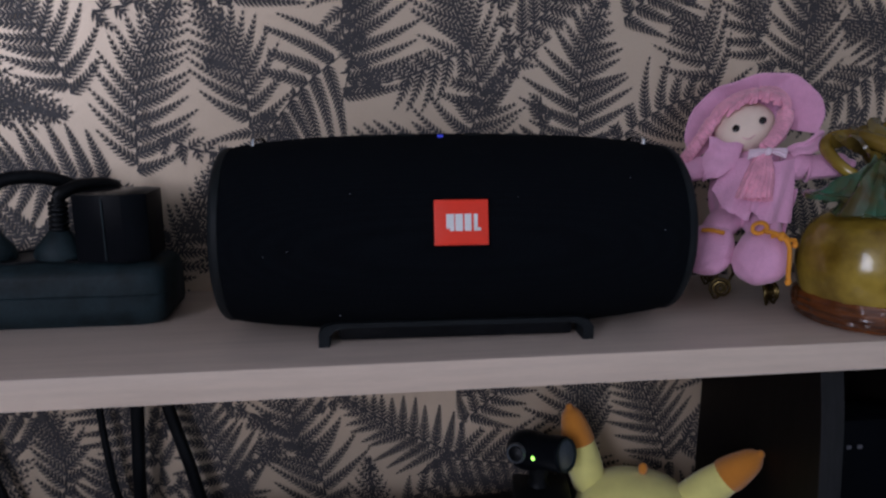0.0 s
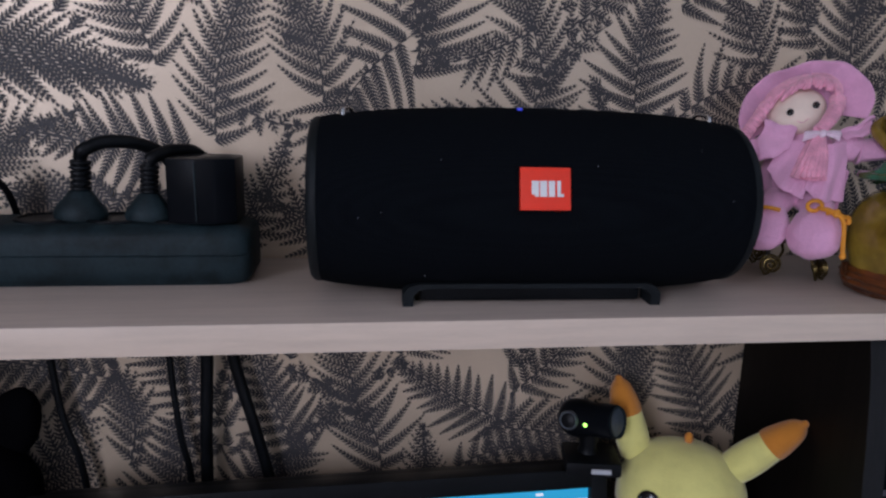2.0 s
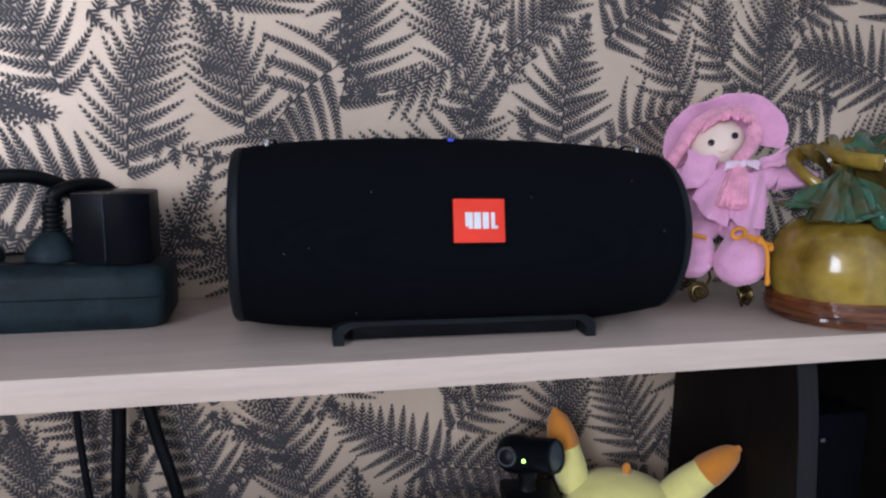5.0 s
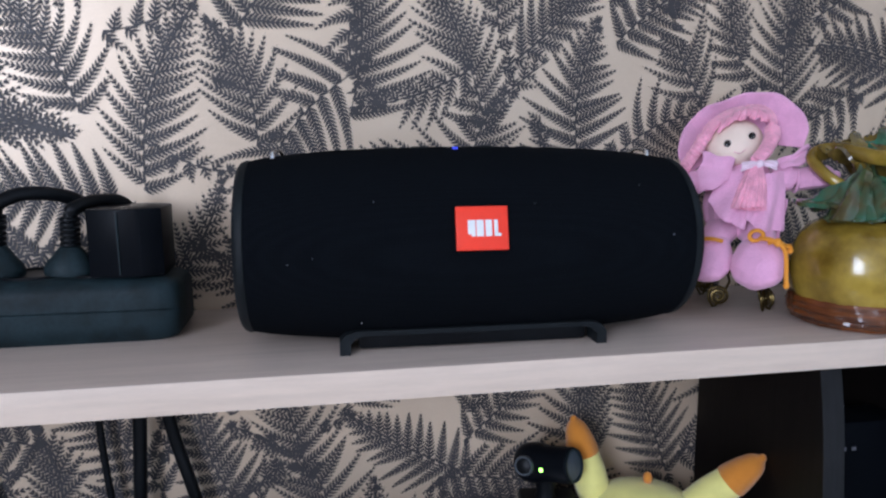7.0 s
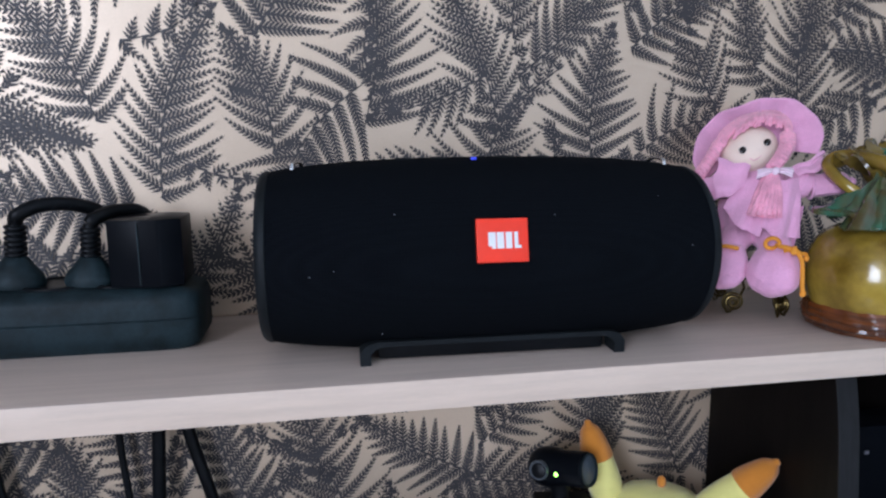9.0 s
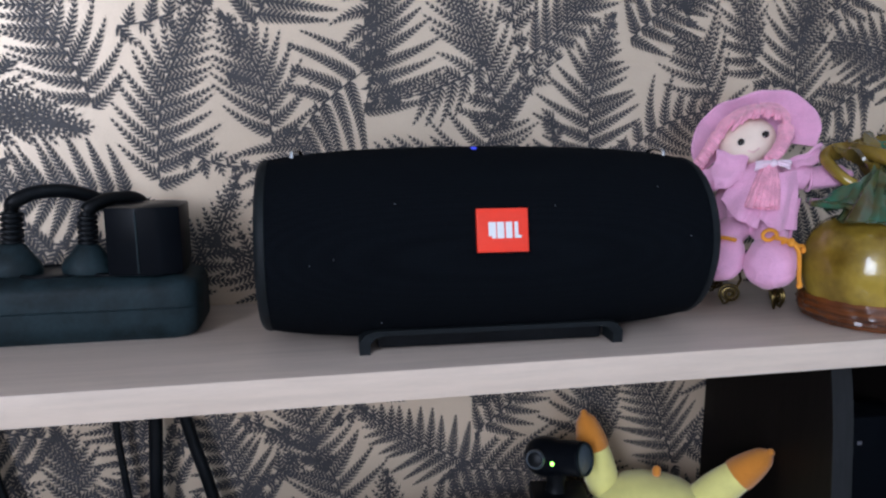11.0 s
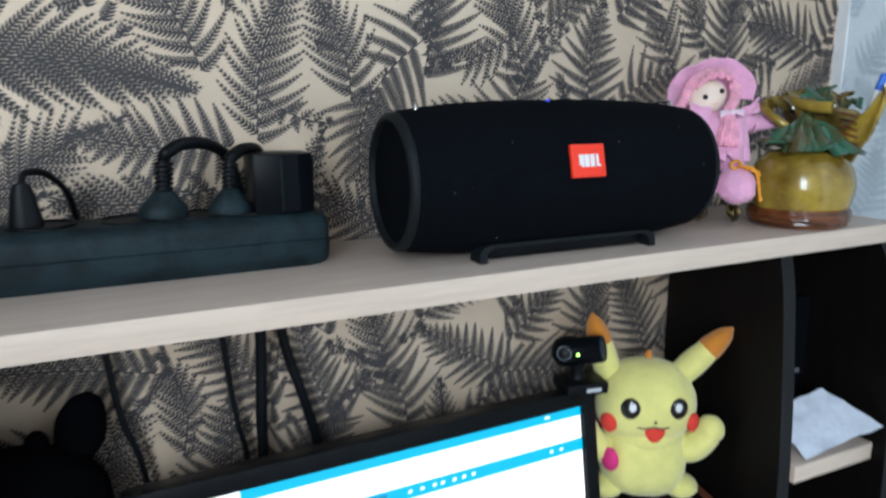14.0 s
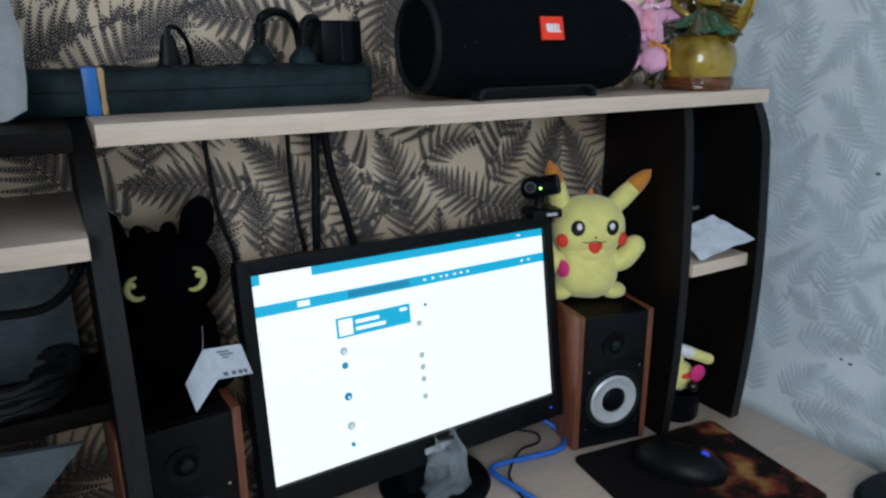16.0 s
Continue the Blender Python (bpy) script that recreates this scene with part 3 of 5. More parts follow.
    # plaits: two strands wound round each other
    for path, w in (([(-0.0335, -0.0150, 0.1165), (-0.0375, -0.0170, 0.1060), (-0.0425, -0.0165, 0.0960), (-0.0465, -0.0150, 0.0880)], 0.0027), ([(0.0105, -0.0180, 0.1215), (0.0095, -0.0235, 0.1135), (0.0055, -0.0270, 0.1050), (0.0010, -0.0290, 0.0990)], 0.0030)):
        pts = [Vector(q) for q in path]
        for ph in (0, 2.1, 4.2):
            run = []
            for i in range(25):
                g = i / 24 * (len(pts) - 1)
                q = pts[int(min(g, len(pts) - 1.001))].lerp(pts[int(min(g, len(pts) - 1.001)) + 1], g - int(min(g, len(pts) - 1.001)))
                run.append(q + Vector((w * 0.95 * math.cos(i * 0.85 + ph), 0.6 * w * math.sin(i * 0.85 + ph), 0)))
            tube(run, w * 0.92, bm, H, 7, 2)
    # bodice and jacket gathered under the chest
    lathe([(0.0, 0.044), (0.0130, 0.045), (0.0175, 0.049), (0.0200, 0.056), (0.0218, 0.064), (0.0222, 0.072), (0.0200, 0.080), (0.0182, 0.088), (0.0125, 0.0955), (0.0, 0.0965)], 84, bm, P, pose(-0.002, 0, 0, 0, 0, 0), (1.05, 0.88), lambda a, z: 1 + (0.06 * min(1.0, max(0.0, (0.088 - z) / 0.03))) * math.sin(8 * a + 0.6 + 18 * z) + 0.012 * math.sin(21 * a + 40 * z))
    # front panels of the jacket, crossing, with a free rippled edge
    for q in (((-0.017, -0.020, 0.090), (0.004, -0.026, 0.090), (-0.027, -0.022, 0.070), (-0.004, -0.029, 0.052)), ((0.002, -0.026, 0.088), (0.021, -0.018, 0.090), (-0.004, -0.030, 0.058), (0.022, -0.022, 0.0505))):
        A, B, C, D = (Vector(k) for k in q)
        sheet(lambda u, v, A=A, B=B, C=C, D=D: A.lerp(B, u).lerp(C.lerp(D, u), v) + Vector((0, -0.0036 * math.sin(math.pi * u) - 0.0018 * v * math.sin(13 * u + 2 * v), 0.0008 * v * math.sin(11 * u) - 0.004 * v * math.sin(math.pi * u))), 22, 12, 0.0014, bm, P)
    # crumpled corner of the petticoat
    sheet(lambda u, v: Vector((0.012 + 0.014 * u - 0.004 * v, -0.017 + 0.003 * math.sin(9 * u), 0.070 - 0.020 * v - 0.012 * u * v - 0.003 * math.sin(8 * v) * u)), 12, 8, 0.001, bm, P)
    # puffed sleeves with stiff shoulder frills, bare cloth arms, pointed mittens
    for s, a, b, c in ((-1, (-0.016, -0.010, 0.090), (-0.0320, -0.014, 0.0835), (-0.0480, -0.013, 0.0800)), (1, (0.014, -0.010, 0.089), (0.0300, -0.012, 0.0835), (0.0540, -0.015, 0.0865))):
        a, b, c = Vector(a), Vector(b), Vector(c)
        tube([a, a.lerp(b, 0.55), b], 0.0098, bm, P, 20, 6, lambda t: 0.85 + 0.22 * math.sin(math.pi * t) + 0.03 * math.sin(23 * t))
        tube([b + Vector((0.0, 0.0087 * math.cos(k * 0.7), 0.0087 * math.sin(k * 0.7))) for k in range(10)], 0.0011, bm, P, 6, 3)
        tube([b, b.lerp(c, 0.4), b.lerp(c, 0.8), c], 0.0084, bm, P, 14, 5, lambda t: 1.0 - 0.10 * t - 0.62 * max(0.0, t - 0.6) ** 1.5 * 4)
        blob(c, (0.0032, 0.0030, 0.0032), bm, P, u=10, v=8)
    frills = [((-0.013, -0.021, 0.099), (-0.016, -0.024, 0.084), (-0.0345, -0.021, 0.1045), (-0.0330, -0.024, 0.0760)), ((0.014, -0.018, 0.0965), (0.019, -0.022, 0.091), (0.0345, -0.014, 0.1085), (0.0370, -0.020, 0.0975))]
    for f in frills:
        A, B, C, D = (Vector(q) for q in f)
        sheet(lambda u, v, A=A, B=B, C=C, D=D: A.lerp(B, u).lerp(C.lerp(D, u), v) + Vector((0.0012 * math.sin(8 * u) * v, -0.0026 * math.sin(9 * u + 1) * v - 0.0035 * math.sin(math.pi * v), 0.0010 * math.sin(9 * v))), 16, 10, 0.0015, bm, P)
    # legs with bag-like feet, gathered at the top
    for hip, knee, foot, size in (((-0.010, -0.006, 0.050), (-0.017, -0.014, 0.044), (-0.0215, -0.020, 0.0315), (0.0150, 0.0150, 0.0160)), ((0.006, -0.008, 0.050), (0.009, -0.018, 0.046), (0.0085, -0.027, 0.0290), (0.0166, 0.0155, 0.0168))):
        tube([hip, knee, foot], 0.0105, bm, P, 14, 5)
        blob(foot, size, bm, P, (8, 0, 14), 0.10, 32, 22, shape=lambda c: (c.x * (1 + 0.05 * math.sin(11 * math.atan2(c.y, c.x)) * max(0.0, c.z)), c.y * (1 + 0.05 * math.sin(9 * math.atan2(c.y, c.x)) * max(0.0, c.z)), c.z))
        blob((foot[0] + 0.001, foot[1] - 0.001, foot[2] - 0.0062), (size[0] * 0.88, size[1] * 0.9, 0.0098), bm, P, (0, 0, 30), 0.08, 24, 14)
    # orange cord: a loop, a knot and one hanging end
    tube([(0.0030 + 0.0040 * math.cos(0.6 * k - 0.6), -0.0400 + 0.0004 * k, 0.0482 + 0.0034 * math.sin(0.6 * k - 0.6)) for k in range(12)], 0.0013, bm, O, 7, 4)
    tube([(0.0065, -0.0400, 0.0466), (0.0110, -0.0425, 0.0462), (0.0165, -0.0432, 0.0435), (0.0200, -0.0425, 0.0385), (0.0213, -0.0423, 0.0310), (0.0218, -0.0423, 0.0240), (0.0226, -0.0420, 0.0185)], 0.0014, bm, O, 7, 4)
    tube([(0.0095, -0.0410, 0.0440), (0.0150, -0.0425, 0.0450), (0.0200, -0.0395, 0.0420), (0.0240, -0.0365, 0.0412), (0.0248, -0.0355, 0.0375)], 0.0013, bm, O, 7, 4)
    for q, r in (((0.0148, -0.0435, 0.0446), 0.0024), ((0.0226, -0.0423, 0.0180), 0.0019), ((0.0246, -0.0360, 0.0385), 0.0018)):
        blob(q, (r, r, r * 1.2), bm, O, lump=0.2, u=10, v=8)
    tube([(-0.029, -0.031, 0.0450), (-0.023, -0.034, 0.0455), (-0.016, -0.034, 0.0440)], 0.0013, bm, O, 7, 4)
    # yarn tassel under a small white bow
    for k in range(13):
        x = (k - 6) / 6
        y = -0.0310 - 0.0035 * (k % 2)
        tube([(-0.0010 + x * 0.0022, y, 0.0945), (-0.0010 + x * 0.0065, y - 0.003 + 0.003 * abs(x), 0.0820), (-0.0020 + x * 0.0095 + 0.0006 * math.sin(5 * k), y - 0.003 + 0.003 * abs(x), 0.0655 + 0.0016 * math.sin(3 * k))], 0.0020, bm, H, 7, 4)
    for s in (-1, 1):
        c = Vector((0.0010 + s * 0.0075, -0.0345, 0.0960 + s * 0.0006))
        sheet(lambda u, v, c=c, s=s: c + Vector((0.0056 * (u - 0.5) * 2 * s * 0.9 - s * 0.0015, -0.0022 * math.sin(math.pi * u) + 0.001 * math.sin(7 * v), (v - 0.5) * 0.0062 * (0.35 + 0.65 * u) - 0.002 * u * u)), 8, 6, 0.0010, bm, W)
    blob((0.0006, -0.0365, 0.0958), (0.0026, 0.0022, 0.0028), bm, W, u=8, v=6)
    lean = Matrix(((1, 0, 0.17, -0.0148), (0, 1, 0.465, -0.0338), (0, 0, 0.945, 0.0064), (0, 0, 0, 1)))
    bmesh.ops.transform(bm, matrix=lean, verts=bm.verts)
    return part("rag_doll", bm, [PINK, SKIN, HAIR, ORANGE, BLACKBEAD, BOWCLOTH])


def place(ob, m):
    """Set a mesh drawn at the origin at its pose in the plan."""
    ob.data.transform(GROW.inverted())
    ob.matrix_basis = GROW @ m
    return ob


tagged(place(doll(), pose(0.3338, 0.411, SHELF + 0.0040, 0, -1, -22) @ Matrix.Scale(0.96, 4)), "pink and lilac rag doll with a wide hat", "doll")


def wire_stand():
    root = thing("wire_stand", pose(0.322, 0.398, SHELF), "small dull gold wire stand with spiral feet", "stand")
    for x, y, turn_z in ((-0.012, 0.004, -25), (0.0126, -0.010, 38), (0.0160, -0.006, 100), (0.0, 0.040, 0)):
        pts = []
        for k in range(38):
            a = k * 0.46
            r = 0.0010 + 0.0061 * k / 37
            pts.append((r * math.cos(a), 0, 0.0088 + r * math.sin(a)))
        pts += [(0.007, 0.004, 0.018), (0.004, 0.010, 0.026)]
        part("spiral_foot", tube(pts, 0.0009, n=6, smoothing=2), GOLD, root, m=pose(x, y, 0, 0, 0, turn_z))
    ring = [(0.026 * math.cos(k * math.pi / 10) + 0.006, 0.022 * math.sin(k * math.pi / 10) + 0.018, 0.026) for k in range(21)]
    part("seat_ring", tube(ring, 0.0012, n=6, smoothing=2), GOLD, root)
    part("seat_pad", lathe([(0, 0.0265), (0.025, 0.0265), (0.026, 0.029), (0.024, 0.032), (0, 0.033)], 28, m=Matrix.Translation((0.006, 0.018, 0)), squash=(1, 0.85)), BLACKPLUSH, root)


wire_stand()


POT = pose(0.3795, 0.3585, SHELF, 0, 0, -52)


def ceramic_pot():
    root = thing("ceramic_pot", POT, "glazed ceramic fruit-shaped pot with green leaves and brown base", "pot")
    part("base", lathe([(0.033, 0.0), (0.0375, 0.0006), (0.0390, 0.002), (0.0400, 0.004), (0.0408, 0.006), (0.0413, 0.008), (0.0415, 0.010), (0.0414, 0.012), (0.0410, 0.014), (0.0402, 0.0155), (0.0392, 0.0165), (0.0, 0.0165)], 96, wave=lambda a, z: 1 + 0.010 * math.sin(19 * a + 240 * z) + 0.014 * math.sin(1500 * z + 2 * math.sin(3 * a))), BROWN, root, "brown glazed base with carved grain lines")
    part("bowl", lathe([(0.0, 0.0152), (0.0388, 0.0156), (0.0408, 0.021), (0.0424, 0.029), (0.0425, 0.037), (0.0402, 0.047), (0.0362, 0.0550), (0.0300, 0.0610), (0.0250, 0.0635), (0.0220, 0.0625), (0.0210, 0.058), (0.0, 0.057)], 72, wave=lambda a, z: 1 + 0.016 * math.sin(3 * a + 0.6) + 0.006 * math.sin(7 * a)), OLIVE, root, "olive-yellow glazed round bowl")

    # broad ribbed leaves drape from the middle over the shoulder of the bowl
    def leaf(mid, spread, reach, top, low, lip, label="", seed=0.0):
        def fn(u, v):
            s = 2 * u - 1
            a = radians(mid + spread * s * (0.55 + 0.45 * math.sin(math.pi * min(1.0, 0.25 + 0.6 * v))))
            edge = 1 - 0.32 * abs(s) ** 2.2
            r = 0.004 + reach * edge * v + 0.0016 * math.sin(9 * s + seed)
            z = top + (low - top) * v ** 1.5 + lip * max(0.0, v - 0.72) / 0.28 + 0.0030 * math.cos(10.5 * s + seed) * math.sin(math.pi * min(1.0, v + 0.12)) + 0.004 * (1 - s * s) * (1 - v)
            q = Vector((r * math.sin(a), -r * math.cos(a) - 0.003, z))
            return q + 0.0042 * v * noise.noise_vector(q * 55 + Vector((seed, 0, 0)))
        return part("leaf", sheet(fn, 30, 14, 0.0028), LEAFGREEN, root, label)

    leaf(-52, 40, 0.036, 0.080, 0.0655, 0.0050, "green glazed ribbed leaf with an olive edge", 0.4)
    leaf(-8, 34, 0.030, 0.087, 0.0640, 0.0015, "green glazed ribbed leaf with an olive edge", 1.9)
    leaf(30, 26, 0.032, 0.083, 0.0650, 0.0030, "green glazed ribbed leaf with an olive edge", 2.6)
    leaf(68, 26, 0.043, 0.080, 0.0610, 0.0008, "green glazed ribbed leaf with an olive edge", 3.0)
    leaf(138, 44, 0.034, 0.080, 0.064, 0.002, "", 4.1)
    leaf(-132, 44, 0.034, 0.080, 0.064, 0.002, "", 5.2)
    # an open, ruffled flower behind them
    tip = pose(0.006, 0.014, -0.016, -10, 6, 0)
    ruffle = lambda a, z: 1 + (0.13 if z > 0.100 else 0.03) * math.sin(4 * a + 0.6) + (0.045 if z > 0.105 else 0.0) * math.sin(11 * a)
    part("flower_cup", lathe([(0.0, 0.060), (0.012, 0.060), (0.015, 0.080), (0.023, 0.094), (0.031, 0.103), (0.0345, 0.109), (0.0335, 0.1125), (0.0300, 0.1120), (0.0270, 0.1070)], 72, m=tip, wave=ruffle), UMBER, root, "ruffled olive glazed flower rim")
    part("flower_throat", lathe([(0.0272, 0.1068), (0.022, 0.1000), (0.014, 0.0960), (0.0, 0.0950)], 48, m=tip), BROWN, root, "dark brown glazed hollow of the flower")
    for k, (az, ln, wd, rise) in enumerate(((-160, 0.030, 0.011, 0.016), (172, 0.032, 0.013, 0.020), (140, 0.034, 0.013, 0.023), (108, 0.033, 0.012, 0.018), (80, 0.032, 0.010, 0.012), (-128, 0.029, 0.009, 0.012))):
        def petal(u, v, az=az, ln=ln, wd=wd, rise=rise, k=k):
            s = 2 * v - 1
            w = wd * math.sin(math.pi * min(1.0, 0.12 + 0.80 * u)) * (1 + 0.18 * math.sin(17 * u + k))
            r = 0.008 + ln * u
            q = Vector((s * w + 0.002 * math.sin(8 * u + k), r, 0.089 + rise * math.sin(1.9 * u) + 0.005 * s * s + 0.0025 * math.sin(13 * u + 4 * s + k)))
            return Matrix.Rotation(radians(az - 90 - 52), 3, "Z") @ q * 1.0 + Vector((0.006, 0.004, 0.0))
        part("petal", sheet(petal, 18, 8, 0.0022), LEAFGREEN if k in (2, 4) else UMBER, root)
    part("branch", tube([(-0.010, -0.004, 0.082), (-0.020, -0.006, 0.088), (-0.029, -0.002, 0.095), (-0.034, 0.004, 0.101), (-0.031, 0.009, 0.105), (-0.022, 0.010, 0.106), (-0.010, 0.006, 0.104), (0.004, -0.004, 0.101), (0.018, -0.008, 0.100)], 0.0040, n=12, taper=lambda t: 0.8 + 0.5 * t), OLIVE, root, "olive glazed twig handle")
    part("pointed_leaf", sheet(lambda u, v: Vector((0.026 + 0.031 * u + 0.004 * math.sin(3 * u) + 0.020 * (v - 0.5) * (1 - u) ** 0.7 * 1.2, 0.012 - 0.004 * u + 0.006 * math.cos(math.pi * (v - 0.5)), 0.058 + 0.060 * u - 0.010 * (v - 0.5) * (1 - u) + 0.0012 * math.sin(16 * u + 5 * v))), 20, 8, 0.0034), OLIVE, root, "pointed olive glazed leaf")
    for k in range(5):
        z = 0.070 + 0.0055 * k
        part("stamen", tube([(0.026, -0.004, z + 0.004), (0.033, -0.008, z + 0.002), (0.040 - 0.001 * k, -0.010, z)], 0.0011, n=6, smoothing=3), BROWN, root)


ceramic_pot()
pen = thing("pen", POT @ pose(0.0375, 0.020, 0.066, 0, 16, 0), "pen with a blue cap standing in the pot", "pen")
part("barrel", lathe([(0.0, 0), (0.0022, 0.001), (0.0026, 0.004), (0.0026, 0.050), (0, 0.050)], 16), WHITE, pen)
part("cap", lathe([(0.0, 0.0501), (0.003, 0.0501), (0.003, 0.062), (0.0022, 0.064), (0, 0.064)], 16), BLUECABLE, pen, "blue cap")


# ---- under the shelf ----
def monitor():
    m = pose(0.0157, 0.393, 0.9255, -9.5, 1.2, 3.9)
    root = thing("monitor", m, "flat black computer monitor with a lit white page", "monitor")
    w, h = 0.184, 0.1065
    fr = bmesh.new()
    for a in ((-w - 0.013, -w, -h - 0.030, h + 0.014), (w, w + 0.013, -h - 0.030, h + 0.014), (-w, w, h, h + 0.014), (-w, w, -h - 0.030, -h)):
        box(a[0], a[1], -0.006, 0.010, a[2], a[3], 0.001, fr)
    part("bezel", fr, PLASTIC, root, "matt black bezel")
    part("back_cover", box(-w - 0.010, w + 0.010, 0.006, 0.034, -h - 0.026, h + 0.010, 0.008), PLASTIC, root)
    scr = part("screen", box(-w, w, 0.000, 0.004, -h, h), SCREENW, root, "lit white page on the screen")
    H2 = 2 * h

    def strip_on(name, x0, x1, z0, z1, material, d=0.0006, label=""):
        part(name, box(-w + 2 * w * x0, -w + 2 * w * x1, -d, 0.0002, h - H2 * z1, h - H2 * z0), material, scr, label)

    strip_on("title_bar", 0.17, 1.0, 0.0, 0.045, SCREENC)
    strip_on("corner_tab", 0.0, 0.025, 0.0, 0.05, SCREENC)
    strip_on("header_bar", 0.0, 1.0, 0.145, 0.195, SCREENC)
    strip_on("search_field", 0.27, 0.47, 0.152, 0.186, SCREENB, 0.0010)
    strip_on("header_mark", 0.12, 0.155, 0.155, 0.182, SCREENW, 0.0010)
    for x in (0.52, 0.55, 0.58, 0.60, 0.63, 0.655, 0.68, 0.90, 0.93):
        strip_on("header_text", x, x + 0.009, 0.164, 0.174, SCREENW, 0.0010)
    strip_on("banner", 0.225, 0.465, 0.275, 0.375, SCREENC)
    strip_on("banner_picture", 0.232, 0.275, 0.285, 0.365, SCREENW, 0.0010)
    strip_on("banner_text", 0.285, 0.360, 0.30, 0.318, SCREENW, 0.0010)
    strip_on("banner_text", 0.285, 0.380, 0.335, 0.353, SCREENW, 0.0010)
    strip_on("banner_text", 0.430, 0.455, 0.29, 0.306, SCREENW, 0.0010)
    def icon(x, z, r, material):
        part("list_icon", lathe([(0.0, 0.0), (r, 0.0), (r, 0.0006), (0.0, 0.0006)], 18, m=pose(-w + 2 * w * (x - 0.075), 0.0001, h - H2 * z, 90, 0, 0)), material, scr, flat=True)

    for k, z in enumerate((0.44, 0.513, 0.67, 0.82, 0.915)):
        icon(0.315, z, (0.0042, 0.0036, 0.0044, 0.0044, 0.0022)[k], (SCREENG, SCREENB, SCREENB, SCREENG, SCREENB)[k])
        icon(0.317, z + 0.006, 0.0018, SCREENW if k in (0, 2, 3) else SCREENC)
    for z in (0.39, 0.56, 0.625, 0.69, 0.785):
        icon(0.568, z, 0.0032, SCREENG)
    icon(0.595, 0.30, 0.0018, SCREENB)
    strip_on("window_mark", 0.89, 0.905, 0.018, 0.026, SCREENW, 0.0010)
    part("maker_mark", box(-0.013, 0.013, -0.0068, -0.0055, -h - 0.019, -h - 0.012), SILVER, root, "small grey maker's mark")
    part("power_lamp", box(w - 0.010, w - 0.006, -0.0068, -0.0055, -h - 0.017, -h - 0.0145), BLUE_LED, root)
    part("neck", box(-0.03, 0.03, 0.012, 0.034, -0.178, -0.05, 0.006), GLOSS, root)
    at = m.inverted() @ pose(0.028, 0.392, DESK)
    part("base_disc", lathe([(0.0, 0.0), (0.066, 0.0), (0.067, 0.003), (0.064, 0.007), (0.03, 0.013), (0.0, 0.014)], 64), GLOSS, root, "round glossy black foot", m=at)
    part("stem", box(-0.028, 0.028, 0.014, 0.030, 0.008, 0.05, 0.004), GLOSS, root, m=at)


monitor()


def webcam():
    root = thing("webcam", pose(0.200, 0.428, 1.040, 0, 0, -50), "black cylindrical webcam clipped on the monitor", "webcam")
    part("clip", box(-0.018, 0.022, -0.020, 0.014, 0.001, 0.012, 0.003), PLASTIC, root, m=pose(0, 0, 0, 0, 0, 40))
    part("clip_mark", box(0.000, 0.014, -0.0208, -0.0198, 0.0045, 0.0080), SILVER, root, "small grey maker's mark", m=pose(0, 0, 0, 0, 0, 40))
    part("stalk", lathe([(0.008, 0.011), (0.006, 0.016), (0.008, 0.027)], 20), PLASTIC, root)
    tip = pose(0, 0, 0.037, -6, -13, 0)
    turn = tip @ pose(-0.022, 0.0, 0.0, 0, 90, 0)
    part("barrel", lathe([(0.0, -0.001), (0.007, -0.0008), (0.0112, 0.002), (0.0137, 0.007), (0.0143, 0.013), (0.0137, 0.020), (0.0122, 0.024), (0.0124, 0.040), (0.0122, 0.0435), (0.0110, 0.0445), (0.0105, 0.042), (0.0, 0.041)], 40, m=turn), GLOSS, root)
    part("side_ring", lathe([(0.0108, 0.044), (0.0114, 0.0455), (0.0100, 0.0455), (0.0096, 0.042)], 36, m=turn), DUSTY, root, "dull end ring")
    part("end_glass", lathe([(0.0, 0.0452), (0.006, 0.0450), (0.0097, 0.0444), (0.0100, 0.0415), (0.0, 0.0405)], 36, m=turn), GREYGLASS, root, "grey glassy end face")
    lens = tip @ pose(-0.0085, -0.0128, 0.0012, 84, 0, 14)
    part("lens_ring", lathe([(0.0050, 0.0), (0.0066, 0.0), (0.0070, 0.0036), (0.0064, 0.0050), (0.0056, 0.0040)], 32, m=lens), LENSRING, root, "polished lens ring")
    part("lens", lathe([(0.0, 0.0002), (0.0052, 0.0006), (0.0054, 0.0042), (0.0050, 0.0050), (0.003, 0.0056), (0.0, 0.0058)], 24, m=lens), PLASTIC, root)
    part("indicator", blob(tuple(tip @ Vector((0.0035, -0.0122, -0.0015))), (0.0015, 0.0010, 0.0015), u=10, v=8), GREEN_LED, root, "lit green indicator")


webcam()


